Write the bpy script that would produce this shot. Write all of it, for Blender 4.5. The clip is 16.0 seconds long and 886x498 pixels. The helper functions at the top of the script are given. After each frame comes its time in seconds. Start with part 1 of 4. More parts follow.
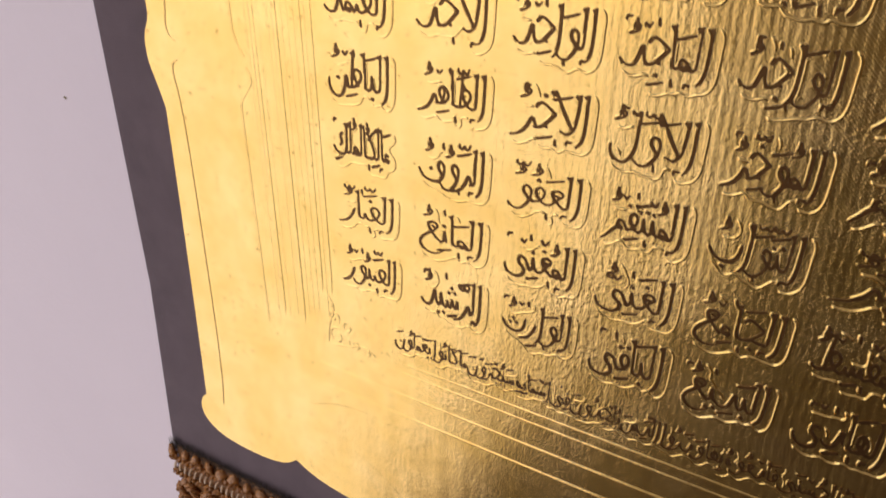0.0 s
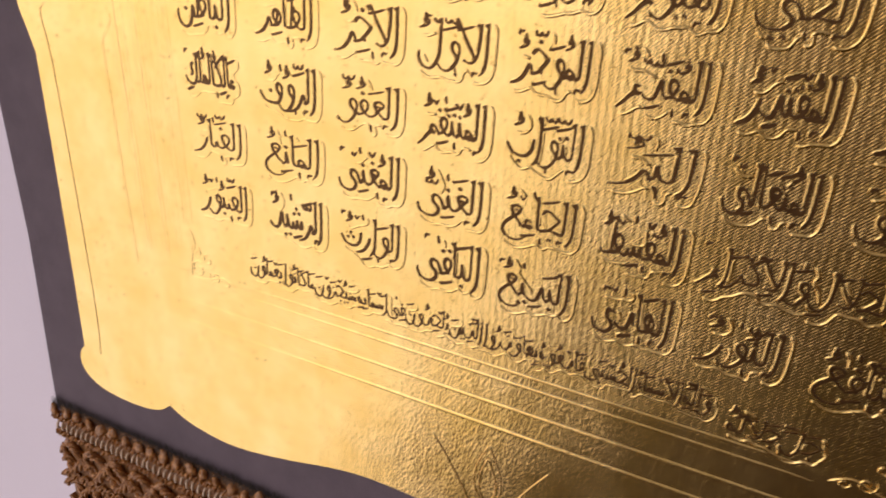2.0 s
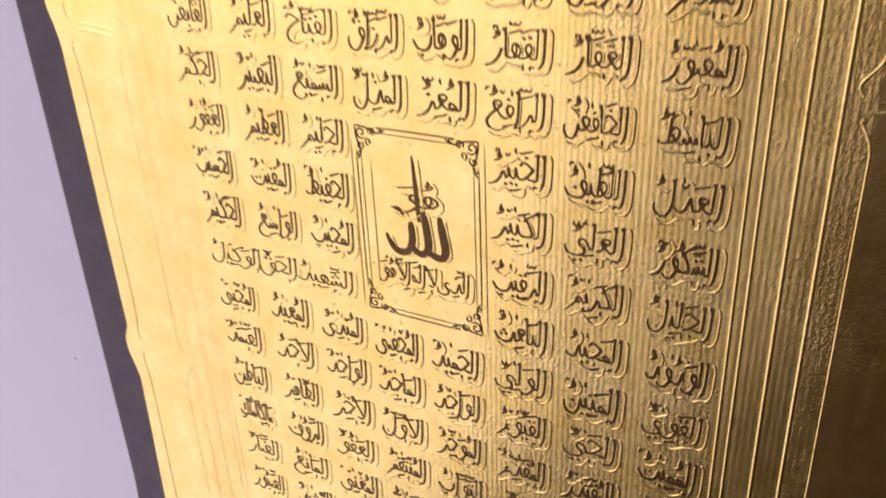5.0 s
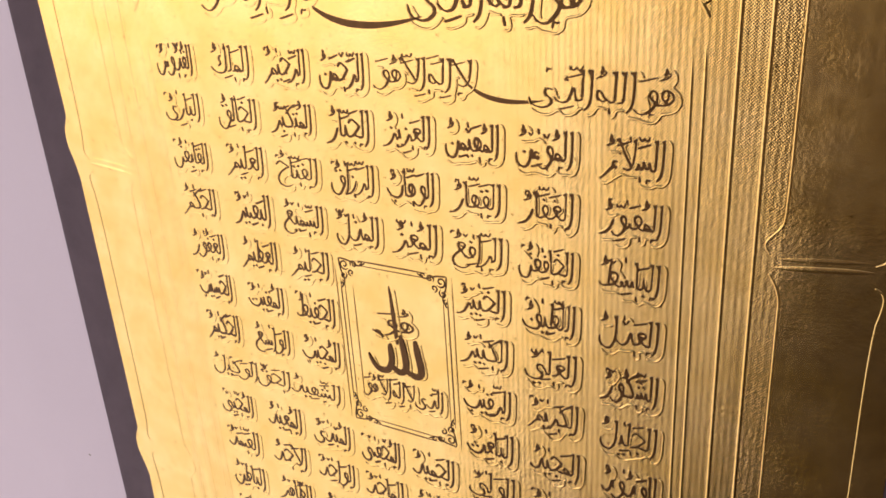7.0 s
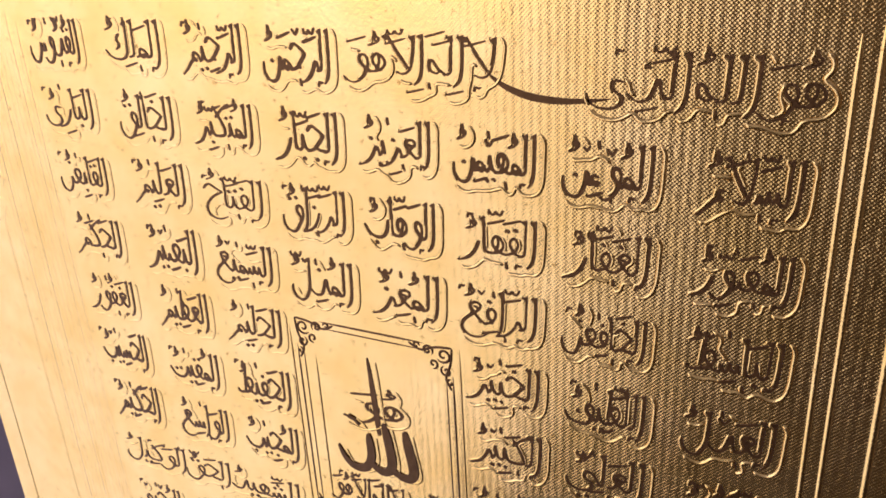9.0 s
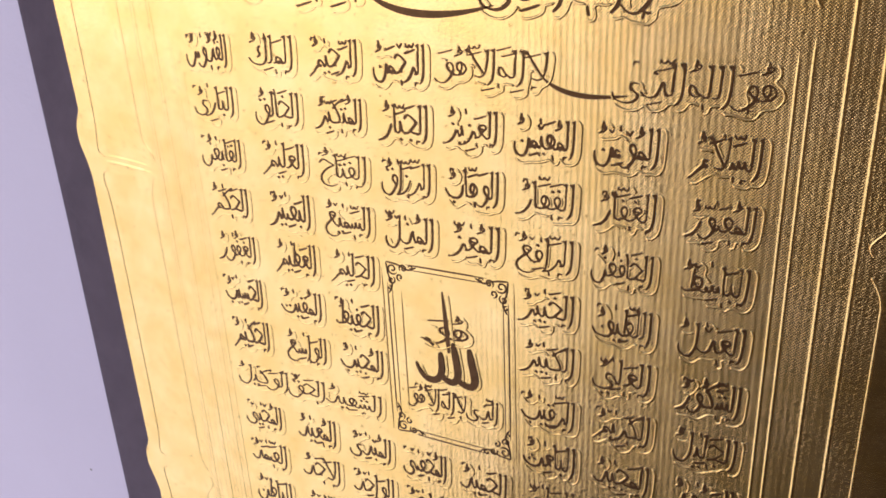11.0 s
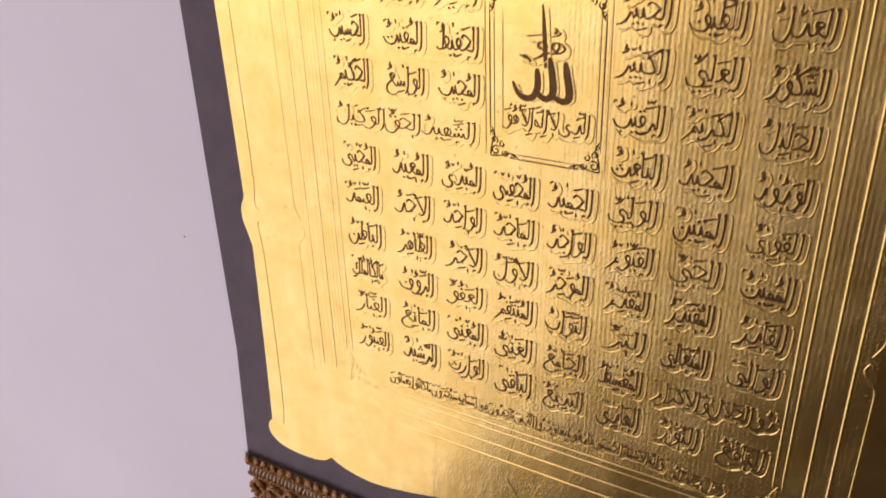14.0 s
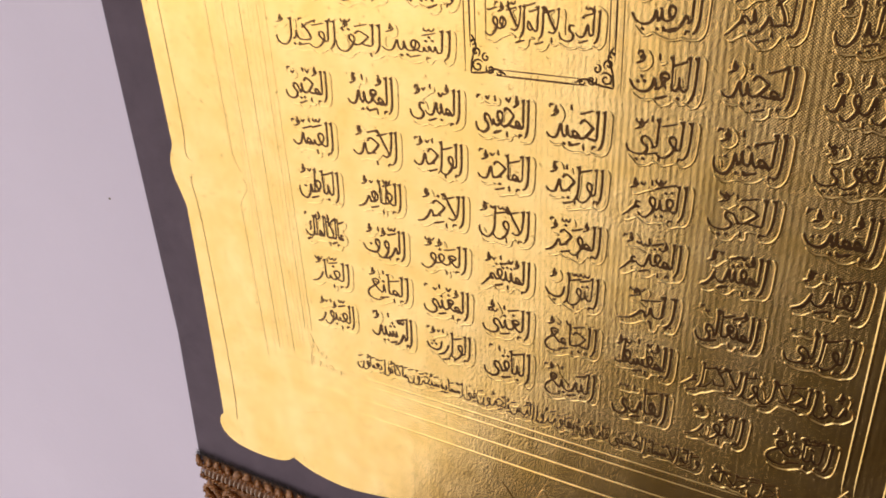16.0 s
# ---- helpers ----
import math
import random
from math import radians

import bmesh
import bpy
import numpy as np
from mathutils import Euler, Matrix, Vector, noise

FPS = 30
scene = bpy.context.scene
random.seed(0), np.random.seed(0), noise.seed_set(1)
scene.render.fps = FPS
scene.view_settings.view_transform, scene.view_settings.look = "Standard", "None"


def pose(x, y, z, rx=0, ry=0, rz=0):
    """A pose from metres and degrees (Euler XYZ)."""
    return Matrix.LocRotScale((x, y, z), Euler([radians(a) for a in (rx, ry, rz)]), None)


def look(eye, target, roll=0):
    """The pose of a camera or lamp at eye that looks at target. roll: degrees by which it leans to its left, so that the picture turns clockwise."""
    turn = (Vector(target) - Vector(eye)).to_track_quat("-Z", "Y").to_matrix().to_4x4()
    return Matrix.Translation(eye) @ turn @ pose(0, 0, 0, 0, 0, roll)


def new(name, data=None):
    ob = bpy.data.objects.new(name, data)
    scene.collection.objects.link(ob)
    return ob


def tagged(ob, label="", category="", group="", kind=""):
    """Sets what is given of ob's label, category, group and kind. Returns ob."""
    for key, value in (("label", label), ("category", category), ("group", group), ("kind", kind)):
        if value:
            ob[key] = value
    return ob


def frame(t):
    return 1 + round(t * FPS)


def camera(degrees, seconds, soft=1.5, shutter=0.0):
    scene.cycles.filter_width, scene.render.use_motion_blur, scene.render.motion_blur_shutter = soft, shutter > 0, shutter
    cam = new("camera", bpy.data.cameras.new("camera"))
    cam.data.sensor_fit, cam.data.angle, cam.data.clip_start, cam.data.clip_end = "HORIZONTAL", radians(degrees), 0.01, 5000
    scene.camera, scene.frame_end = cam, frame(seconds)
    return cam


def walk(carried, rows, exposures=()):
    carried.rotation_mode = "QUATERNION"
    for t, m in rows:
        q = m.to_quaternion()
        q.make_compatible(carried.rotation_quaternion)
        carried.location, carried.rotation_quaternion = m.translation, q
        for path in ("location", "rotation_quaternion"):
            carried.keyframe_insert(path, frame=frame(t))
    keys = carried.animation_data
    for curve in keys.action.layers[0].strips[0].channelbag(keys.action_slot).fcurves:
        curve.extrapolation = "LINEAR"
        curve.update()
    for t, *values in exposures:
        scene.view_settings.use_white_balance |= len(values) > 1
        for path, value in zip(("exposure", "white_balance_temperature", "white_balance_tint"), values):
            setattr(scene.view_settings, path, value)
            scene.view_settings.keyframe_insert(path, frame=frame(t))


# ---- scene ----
cam = camera(54.8, 16.0, soft=1.7, shutter=0.35)
PATH = [
    (0, (0.149, -0.199, 0.148), (-0.745, 1.297, -0.833), 0.6),
    (0.5, (0.157, -0.201, 0.128), (-0.733, 1.302, -0.847), 0.8),
    (1, (0.165, -0.197, 0.108), (-0.729, 1.338, -0.812), 1.1),
    (1.5, (0.179, -0.196, 0.104), (-0.709, 1.365, -0.777), 1.1),
    (2, (0.201, -0.211, 0.12), (-0.636, 1.38, -0.757), 1.8),
    (2.5, (0.211, -0.203, 0.125), (-0.598, 1.412, -0.733), 2.4),
    (3, (0.215, -0.193, 0.131), (-0.564, 1.424, -0.751), 2.4),
    (3.5, (0.224, -0.203, 0.161), (-0.596, 1.386, -0.735), 1.5),
    (4, (0.236, -0.22, 0.207), (-0.604, 1.34, -0.721), 0.6),
    (4.5, (0.256, -0.236, 0.264), (-0.611, 1.32, -0.645), -0.7),
    (5, (0.273, -0.265, 0.306), (-0.65, 1.293, -0.541), -2.1),
    (5.2, (0.281, -0.279, 0.319), (-0.668, 1.282, -0.494), -2.5),
    (7.3, (0.302, -0.2715, 0.346), (-0.675, 1.32, -0.370), -3.4),
    (7.5, (0.282, -0.2535, 0.3405), (-0.663, 1.355, -0.381), -2.9),
    (8, (0.243, -0.202, 0.328), (-0.668, 1.42, -0.407), -3.3),
    (8.2, (0.232, -0.191, 0.325), (-0.665, 1.437, -0.414), -3.2),
    (10.3, (0.237, -0.229, 0.337), (-0.603, 1.409, -0.444), -2.7),
    (10.5, (0.242, -0.246, 0.337), (-0.617, 1.391, -0.427), -2.5),
    (11, (0.256, -0.278, 0.343), (-0.634, 1.356, -0.391), -2.3),
    (11.5, (0.266, -0.297, 0.348), (-0.649, 1.331, -0.369), -2.3),
    (12, (0.265, -0.308, 0.349), (-0.647, 1.324, -0.36), -2.0),
    (12.5, (0.262, -0.311, 0.331), (-0.645, 1.304, -0.424), -1.9),
    (13, (0.261, -0.327, 0.306), (-0.645, 1.264, -0.499), -1.6),
    (13.5, (0.266, -0.342, 0.293), (-0.654, 1.222, -0.547), -1.5),
    (14, (0.258, -0.347, 0.266), (-0.667, 1.196, -0.607), -1.4),
    (14.5, (0.246, -0.33, 0.252), (-0.656, 1.212, -0.648), -1.5),
    (15, (0.238, -0.321, 0.242), (-0.663, 1.217, -0.665), -1.8),
    (15.5, (0.228, -0.299, 0.229), (-0.682, 1.234, -0.679), -2.4),
    (16, (0.225, -0.276, 0.215), (-0.676, 1.254, -0.705), -2.6),
]
# the film's camera shifts its exposure and white balance as it nears and leaves the sheet
EXPOSURES = [
    (0.0, 0.0, 6500, 9), (1.5, 0.0, 6500, 11), (2.5, 0.0, 6500, 13), (3.0, 0.05, 5600, 15), (3.5, 0.1, 4900, 26), (4.0, 0.15, 5000, 24), (4.6, 0.1, 5300, 20),
    (5.2, 0.05, 6000, 9), (7.3, -0.03, 6600, 16), (8.2, -0.08, 6550, 17), (10.3, 0.1, 4000, 32), (10.5, 0.1, 4250, 30), (10.8, 0.08, 5200, 20),
    (11.1, 0.05, 5500, 14), (11.6, 0.05, 5850, 10), (12.2, 0.03, 6250, 10), (16.0, 0.03, 6300, 10),
]
walk(cam, [(t, look(eye, target, roll)) for t, eye, target, roll in PATH], EXPOSURES)

# ---------------------------------------------------------------- light
world = bpy.data.worlds.new("sky")
scene.world = world
world.use_nodes = True
wn = world.node_tree.nodes
sky = wn.new("ShaderNodeTexSky")
sky.sky_type = "NISHITA"
sky.sun_disc = False
sky.sun_elevation, sky.sun_rotation = radians(40), radians(200)
wn["Background"].inputs["Strength"].default_value = 0.1
world.node_tree.links.new(sky.outputs[0], wn["Background"].inputs["Color"])

# room round the hanging: x to the right along the wall, y into the wall, z up; the floor is 1.56 below the sheet's last row
ROOM_L, ROOM_R, ROOM_B, FLOOR, CEIL = -0.72, 2.6, -4.6, -1.56, 1.3
WALL_Y = 0.0066
WIN_Y0, WIN_Y1, WIN_Z0, WIN_Z1 = -3.6, -0.16, -1.54, 1.1

lamp = bpy.data.lights.new("window_light", "AREA")
lamp.shape, lamp.size, lamp.size_y = "RECTANGLE", WIN_Y1 - WIN_Y0, WIN_Z1 - WIN_Z0
lamp.energy, lamp.color = 39, (1.0, 0.95, 0.97)
lamp_ob = new("window_light", lamp)
lamp_ob.matrix_world = look((ROOM_L - 0.05, (WIN_Y0 + WIN_Y1) / 2, (WIN_Z0 + WIN_Z1) / 2), (5, (WIN_Y0 + WIN_Y1) / 2, (WIN_Z0 + WIN_Z1) / 2))


# ---------------------------------------------------------------- materials
def material(name):
    m = bpy.data.materials.new(name)
    m.use_nodes = True
    return m, m.node_tree.nodes, m.node_tree.links, m.node_tree.nodes["Principled BSDF"]


def math_node(n, l, op, a, b=None):
    k = n.new("ShaderNodeMath")
    k.operation = op
    for i, v in enumerate((a, b)):
        if v is None:
            continue
        if isinstance(v, (int, float)):
            k.inputs[i].default_value = v
        else:
            l.new(v, k.inputs[i])
    return k.outputs[0]


def noise_node(n, l, coord, scale, detail=3.0, rough=0.55):
    k = n.new("ShaderNodeTexNoise")
    k.inputs["Scale"].default_value, k.inputs["Detail"].default_value, k.inputs["Roughness"].default_value = scale, detail, rough
    l.new(coord, k.inputs["Vector"])
    return k.outputs["Fac"]


def ramp_node(n, l, fac, stops):
    k = n.new("ShaderNodeValToRGB")
    while len(k.color_ramp.elements) < len(stops):
        k.color_ramp.elements.new(0.5)
    for e, (p, c) in zip(k.color_ramp.elements, stops):
        e.position, e.color = p, (*c, 1)
    l.new(fac, k.inputs[0])
    return k.outputs[0]


def bump_node(n, l, height, distance, strength=1.0, normal=None):
    k = n.new("ShaderNodeBump")
    k.inputs["Distance"].default_value, k.inputs["Strength"].default_value = distance, strength
    l.new(height, k.inputs["Height"])
    if normal:
        l.new(normal, k.inputs["Normal"])
    return k.outputs[0]


def object_coord(n):
    return n.new("ShaderNodeTexCoord").outputs["Object"]


GOLD_A, GOLD_B = (0.78, 0.495, 0.142), (0.87, 0.59, 0.232)


def gold(name, ribbed):
    """Stamped gold foil: fine grain and stains; the ribbed one carries upright ribs and a fine weave inside the border."""
    m, n, l, b = material(name)
    co = object_coord(n)
    sep = n.new("ShaderNodeSeparateXYZ")
    l.new(co, sep.inputs[0])
    x, z = sep.outputs[0], sep.outputs[2]
    stain = noise_node(n, l, co, 45, 5, 0.6)
    tone = ramp_node(n, l, stain, [(0.3, GOLD_A), (0.7, GOLD_B)])
    pits = ramp_node(n, l, noise_node(n, l, co, 420, 4, 0.7), [(0.60, (1, 1, 1)), (0.7, (0.5, 0.42, 0.26))])
    mix = n.new("ShaderNodeMix")
    mix.data_type, mix.blend_type = "RGBA", "MULTIPLY"
    mix.inputs["Factor"].default_value = 0.8
    l.new(tone, mix.inputs["A"])
    l.new(pits, mix.inputs["B"])
    l.new(mix.outputs["Result"], b.inputs["Base Color"])
    b.inputs["Metallic"].default_value = 1.0
    grain = noise_node(n, l, co, 700, 3, 0.6)
    speck = noise_node(n, l, co, 160, 4, 0.7)
    r = math_node(n, l, "ADD", math_node(n, l, "MULTIPLY", speck, 0.16), 0.14)
    l.new(r, b.inputs["Roughness"])
    warp = noise_node(n, l, co, 7, 2, 0.5)
    nor = bump_node(n, l, warp, 0.008, 0.4)
    mv = n.new("ShaderNodeMapping")
    mv.inputs["Scale"].default_value = (1.0, 1.0, 0.12)
    l.new(co, mv.inputs["Vector"])
    nor = bump_node(n, l, noise_node(n, l, mv.outputs[0], 110, 2, 0.5), 0.001, 0.12, nor)
    nor = bump_node(n, l, speck, 0.0003, 0.12, nor)
    patch = ramp_node(n, l, noise_node(n, l, co, 22, 3, 0.6), [(0.4, (0.1, 0.1, 0.1)), (0.66, (1, 1, 1))])
    nor = bump_node(n, l, math_node(n, l, "MULTIPLY", grain, patch), 0.0002, 0.8, nor)
    if ribbed:
        inside = math_node(n, l, "LESS_THAN", math_node(n, l, "ABSOLUTE", math_node(n, l, "SUBTRACT", x, 0.1055)), 0.1545)
        low = math_node(n, l, "GREATER_THAN", z, -0.034)
        inside = math_node(n, l, "MULTIPLY", inside, low)
        rib = math_node(n, l, "SINE", math_node(n, l, "MULTIPLY", x, 2 * math.pi / 0.0023))
        wx = math_node(n, l, "SINE", math_node(n, l, "MULTIPLY", x, 2 * math.pi / 0.00105))
        wz = math_node(n, l, "SINE", math_node(n, l, "MULTIPLY", z, 2 * math.pi / 0.00105))
        weave = math_node(n, l, "MULTIPLY", wx, wz)
        far = n.new("ShaderNodeMapRange")
        far.inputs["From Min"].default_value, far.inputs["From Max"].default_value, far.inputs["To Min"].default_value, far.inputs["To Max"].default_value = 0.10, 0.21, 0.04, 0.38
        l.new(x, far.inputs["Value"])
        h = math_node(n, l, "ADD", math_node(n, l, "MULTIPLY", rib, 0.18), math_node(n, l, "MULTIPLY", weave, far.outputs[0]))
        grow = n.new("ShaderNodeMapRange")
        grow.inputs["From Min"].default_value, grow.inputs["From Max"].default_value, grow.inputs["To Min"].default_value = 0.0, 0.17, 0.18
        l.new(x, grow.inputs["Value"])
        h = math_node(n, l, "MULTIPLY", h, grow.outputs[0])
        nor = bump_node(n, l, math_node(n, l, "MULTIPLY", h, inside), 0.00008, 0.75, nor)
        # fine slanting hatch of the lettered ground, strongest low down
        turned = n.new("ShaderNodeMapping")
        turned.inputs["Rotation"].default_value, turned.inputs["Scale"].default_value = (0, radians(38), 0), (1.0, 1.0, 0.35)
        l.new(co, turned.inputs["Vector"])
        hatch = noise_node(n, l, turned.outputs[0], 1500, 2, 0.6)
        down = n.new("ShaderNodeMapRange")
        down.inputs["From Min"].default_value, down.inputs["From Max"].default_value, down.inputs["To Min"].default_value, down.inputs["To Max"].default_value = 0.12, 0.0, 0.3, 1.0
        l.new(z, down.inputs["Value"])
        nor = bump_node(n, l, math_node(n, l, "MULTIPLY", math_node(n, l, "MULTIPLY", hatch, inside), down.outputs[0]), 0.00022, 0.42, nor)
        # stippled ground of the border panels
        mp = n.new("ShaderNodeMapping")
        mp.inputs["Scale"].default_value = (1.0, 1.0, 0.55)
        l.new(co, mp.inputs["Vector"])
        dots = n.new("ShaderNodeTexVoronoi")
        dots.inputs["Scale"].default_value = 1200
        l.new(mp.outputs[0], dots.inputs["Vector"])
        right = n.new("ShaderNodeMapRange")
        right.inputs["From Min"].default_value, right.inputs["From Max"].default_value, right.inputs["To Min"].default_value = 0.02, 0.09, 0.05
        l.new(x, right.inputs["Value"])
        low = math_node(n, l, "LESS_THAN", z, -0.034)
        edge = math_node(n, l, "LESS_THAN", math_node(n, l, "ABSOLUTE", math_node(n, l, "SUBTRACT", math_node(n, l, "ABSOLUTE", math_node(n, l, "SUBTRACT", x, 0.1055)), 0.151)), 0.0045)
        where = math_node(n, l, "MULTIPLY", math_node(n, l, "MAXIMUM", low, edge), right.outputs[0])
        nor = bump_node(n, l, math_node(n, l, "MULTIPLY", dots.outputs["Distance"], where), 0.00012, 0.4, nor)
    l.new(nor, b.inputs["Normal"])
    return m


def simple(name, dark, light, scale, rough, bump, metal=0.0, sheen=0.0, bump_scale=None):
    m, n, l, b = material(name)
    co = object_coord(n)
    f = noise_node(n, l, co, scale, 5, 0.6)
    l.new(ramp_node(n, l, f, [(0.3, dark), (0.7, light)]), b.inputs["Base Color"])
    b.inputs["Roughness"].default_value, b.inputs["Metallic"].default_value = rough, metal
    b.inputs["Sheen Weight"].default_value = sheen
    g = noise_node(n, l, co, bump_scale or scale * 8, 4, 0.6)
    l.new(bump_node(n, l, g, bump, 0.6), b.inputs["Normal"])
    return m


GOLD = gold("stamped_gold_foil", True)
GOLD_LINE = gold("raised_gold_foil", False)
INK = simple("dark_brown_print", (0.085, 0.040, 0.013), (0.125, 0.060, 0.020), 300, 0.36, 0.0002, metal=0.85)
FELT = simple("dark_plum_felt", (0.116, 0.079, 0.094), (0.153, 0.105, 0.123), 60, 0.95, 0.0006, sheen=0.08, bump_scale=1500)
PAINT = simple("pale_lilac_wall_paint", (0.80, 0.685, 0.755), (0.84, 0.72, 0.79), 6, 0.75, 0.0006, bump_scale=260)
# brown tone of the unseen walls, chosen to darken the foil's right-hand reflections
ROOM_PAINT = simple("taupe_brown_paint", (0.235, 0.172, 0.115), (0.285, 0.21, 0.14), 5, 0.8, 0.001, bump_scale=200)
CEILING_PAINT = simple("white_ceiling_paint", (0.75, 0.74, 0.72), (0.8, 0.79, 0.77), 5, 0.85, 0.001, bump_scale=200)
FLOOR_WOOD = simple("dark_floor_wood", (0.038, 0.024, 0.013), (0.07, 0.045, 0.024), 9, 0.75, 0.001)
CORD = simple("brown_silk_cord", (0.16, 0.052, 0.014), (0.62, 0.27, 0.08), 600, 0.24, 0.0009, bump_scale=1700)
THREAD = simple("pale_thread", (0.60, 0.40, 0.26), (0.82, 0.60, 0.42), 500, 0.35, 0.0003)
FIBRE = simple("dark_loose_fibre", (0.016, 0.009, 0.006), (0.04, 0.02, 0.01), 400, 0.8, 0.0002)
WOVEN = simple("brown_woven_braid", (0.14, 0.05, 0.013), (0.36, 0.15, 0.04), 500, 0.6, 0.0008, bump_scale=1400)


# ---------------------------------------------------------------- helpers
def part(name, mesh, mat, parent=None, label=""):
    if isinstance(mesh, bmesh.types.BMesh):
        me = bpy.data.meshes.new(name)
        mesh.to_mesh(me)
        mesh.free()
        mesh = me
    if mat and not mesh.materials:
        mesh.materials.append(mat)
    ob = new(name, mesh)
    if parent:
        ob.parent = parent
    return tagged(ob, label)


def box(x0, x1, y0, y1, z0, z1):
    bm = bmesh.new()
    bmesh.ops.create_cube(bm, size=1.0)
    for v in bm.verts:
        v.co = Vector(((x0 + x1) / 2 + v.co.x * (x1 - x0), (y0 + y1) / 2 + v.co.y * (y1 - y0), (z0 + z1) / 2 + v.co.z * (z1 - z0)))
    return bm


def smooth(me):
    me.polygons.foreach_set("use_smooth", [True] * len(me.polygons))
    return me


MID = 0.1055  # the sheet's middle line


def lean(u, v):
    """The sheet hangs a little askew: its left side leans out towards the top."""
    return u - 0.02 * (v - 0.09) * max(0.0, 1 - (u + 0.041) / 0.27), v


def ridge(name, lines, mat, width=0.0011, height=0.0005, base=0.0, keep=False, fade=False):
    """One mesh of rounded raised lines; lines: (points in the sheet's plane, closed)."""
    verts, faces = [], []
    prof = [(-0.5, 0.0), (-0.3, 0.75), (0.0, 1.0), (0.3, 0.75), (0.5, 0.0)]
    for pts, closed in lines:
        p = np.array([q if keep else lean(*q) for q in pts], float)
        k = len(p)
        if k < 2:
            continue
        d = np.roll(p, -1, 0) - np.roll(p, 1, 0)
        if not closed:
            d[0], d[-1] = p[1] - p[0], p[-1] - p[-2]
        d /= np.maximum(np.linalg.norm(d, axis=1), 1e-9)[:, None]
        nrm = np.stack([-d[:, 1], d[:, 0]], 1)
        s0 = len(verts)
        for i in range(k):
            taper = 1.0 if closed else min(1.0, 0.35 + min(i, k - 1 - i) * 0.4)
            if fade:
                taper *= min(1.0, max(0.3, (p[i][0] + 0.03) / 0.12))
            for a, h in prof:
                q = p[i] + nrm[i] * a * width * taper
                verts.append((q[0], base + 0.0001 - h * height * taper, q[1]))
        m = len(prof)
        for i in range(k if closed else k - 1):
            a, b = s0 + i * m, s0 + ((i + 1) % k) * m
            for j in range(m - 1):
                faces.append((a + j, a + j + 1, b + j + 1, b + j))
    me = bpy.data.meshes.new(name)
    me.from_pydata(verts, [], faces)
    me.materials.append(mat)
    return smooth(me)


def plate(name, pts, y0, y1, mat, bevel=0.0):
    """A flat sheet cut to an outline, from y0 (front) to y1."""
    cu = bpy.data.curves.new(name, "CURVE")
    cu.dimensions, cu.fill_mode = "2D", "BOTH"
    cu.extrude, cu.bevel_depth = (y1 - y0) / 2 - bevel, bevel
    sp = cu.splines.new("POLY")
    sp.points.add(len(pts) - 1)
    for q, (u, v) in zip(sp.points, pts):
        q.co = (u, v, 0, 1)
    sp.use_cyclic_u = True
    return curve_mesh(name, cu, y0 + (y1 - y0) / 2, mat)


def curve_mesh(name, cu, y, mat):
    ob = bpy.data.objects.new(name, cu)
    scene.collection.objects.link(ob)
    dg = bpy.context.evaluated_depsgraph_get()
    me = bpy.data.meshes.new_from_object(ob.evaluated_get(dg))
    bpy.data.objects.remove(ob)
    bpy.data.curves.remove(cu)
    me.transform(Matrix(((1, 0, 0, 0), (0, 0, -1, y), (0, 1, 0, 0), (0, 0, 0, 1))))
    me.materials.clear()
    me.materials.append(mat)
    me.name = name
    return me


def rounded(pts, steps=2):
    """Corner cutting, to soften an open outline."""
    for _ in range(steps):
        q = [pts[0]]
        for a, b in zip(pts, pts[1:]):
            q += [(a[0] * 0.75 + b[0] * 0.25, a[1] * 0.75 + b[1] * 0.25), (a[0] * 0.25 + b[0] * 0.75, a[1] * 0.25 + b[1] * 0.75)]
        pts = q + [pts[-1]]
    return pts


# ---------------------------------------------------------------- the room
def structure(name, bm, mat, label):
    return tagged(part(name, bm, mat), label, name.split("_")[0], kind="structure")


structure("wall_north", box(ROOM_L - 0.12, ROOM_R + 0.12, WALL_Y, WALL_Y + 0.12, FLOOR, CEIL), PAINT, "pale lilac painted plaster wall behind the hanging")
# unseen walls added to close the room; the foil mirrors their dark tone
structure("wall_south", box(ROOM_L - 0.12, ROOM_R + 0.12, ROOM_B - 0.12, ROOM_B, FLOOR, CEIL), ROOM_PAINT, "unseen taupe wall across the room, dark for the foil's reflections")
structure("wall_east", box(ROOM_R, ROOM_R + 0.12, ROOM_B, WALL_Y, FLOOR, CEIL), ROOM_PAINT, "unseen taupe side wall, dark for the foil's reflections")
structure("floor", box(ROOM_L - 0.12, ROOM_R + 0.12, ROOM_B - 0.12, WALL_Y + 0.12, FLOOR - 0.1, FLOOR), FLOOR_WOOD, "dark wooden floor")
structure("ceiling", box(ROOM_L - 0.12, ROOM_R + 0.12, ROOM_B - 0.12, WALL_Y + 0.12, CEIL, CEIL + 0.1), CEILING_PAINT, "white painted ceiling")
chip = bmesh.new()
bmesh.ops.create_circle(chip, cap_ends=True, segments=9, radius=0.0009)
for v in chip.verts:
    v.co = Vector((v.co.x * (1 + 0.5 * math.sin(v.co.y * 4000)) - 0.1530, WALL_Y - 0.0002, v.co.y * 0.8 + 0.0300))
part("paint_chip", chip, ROOM_PAINT, bpy.data.objects["wall_north"], "small grey scuff in the paint")
west = bmesh.new()
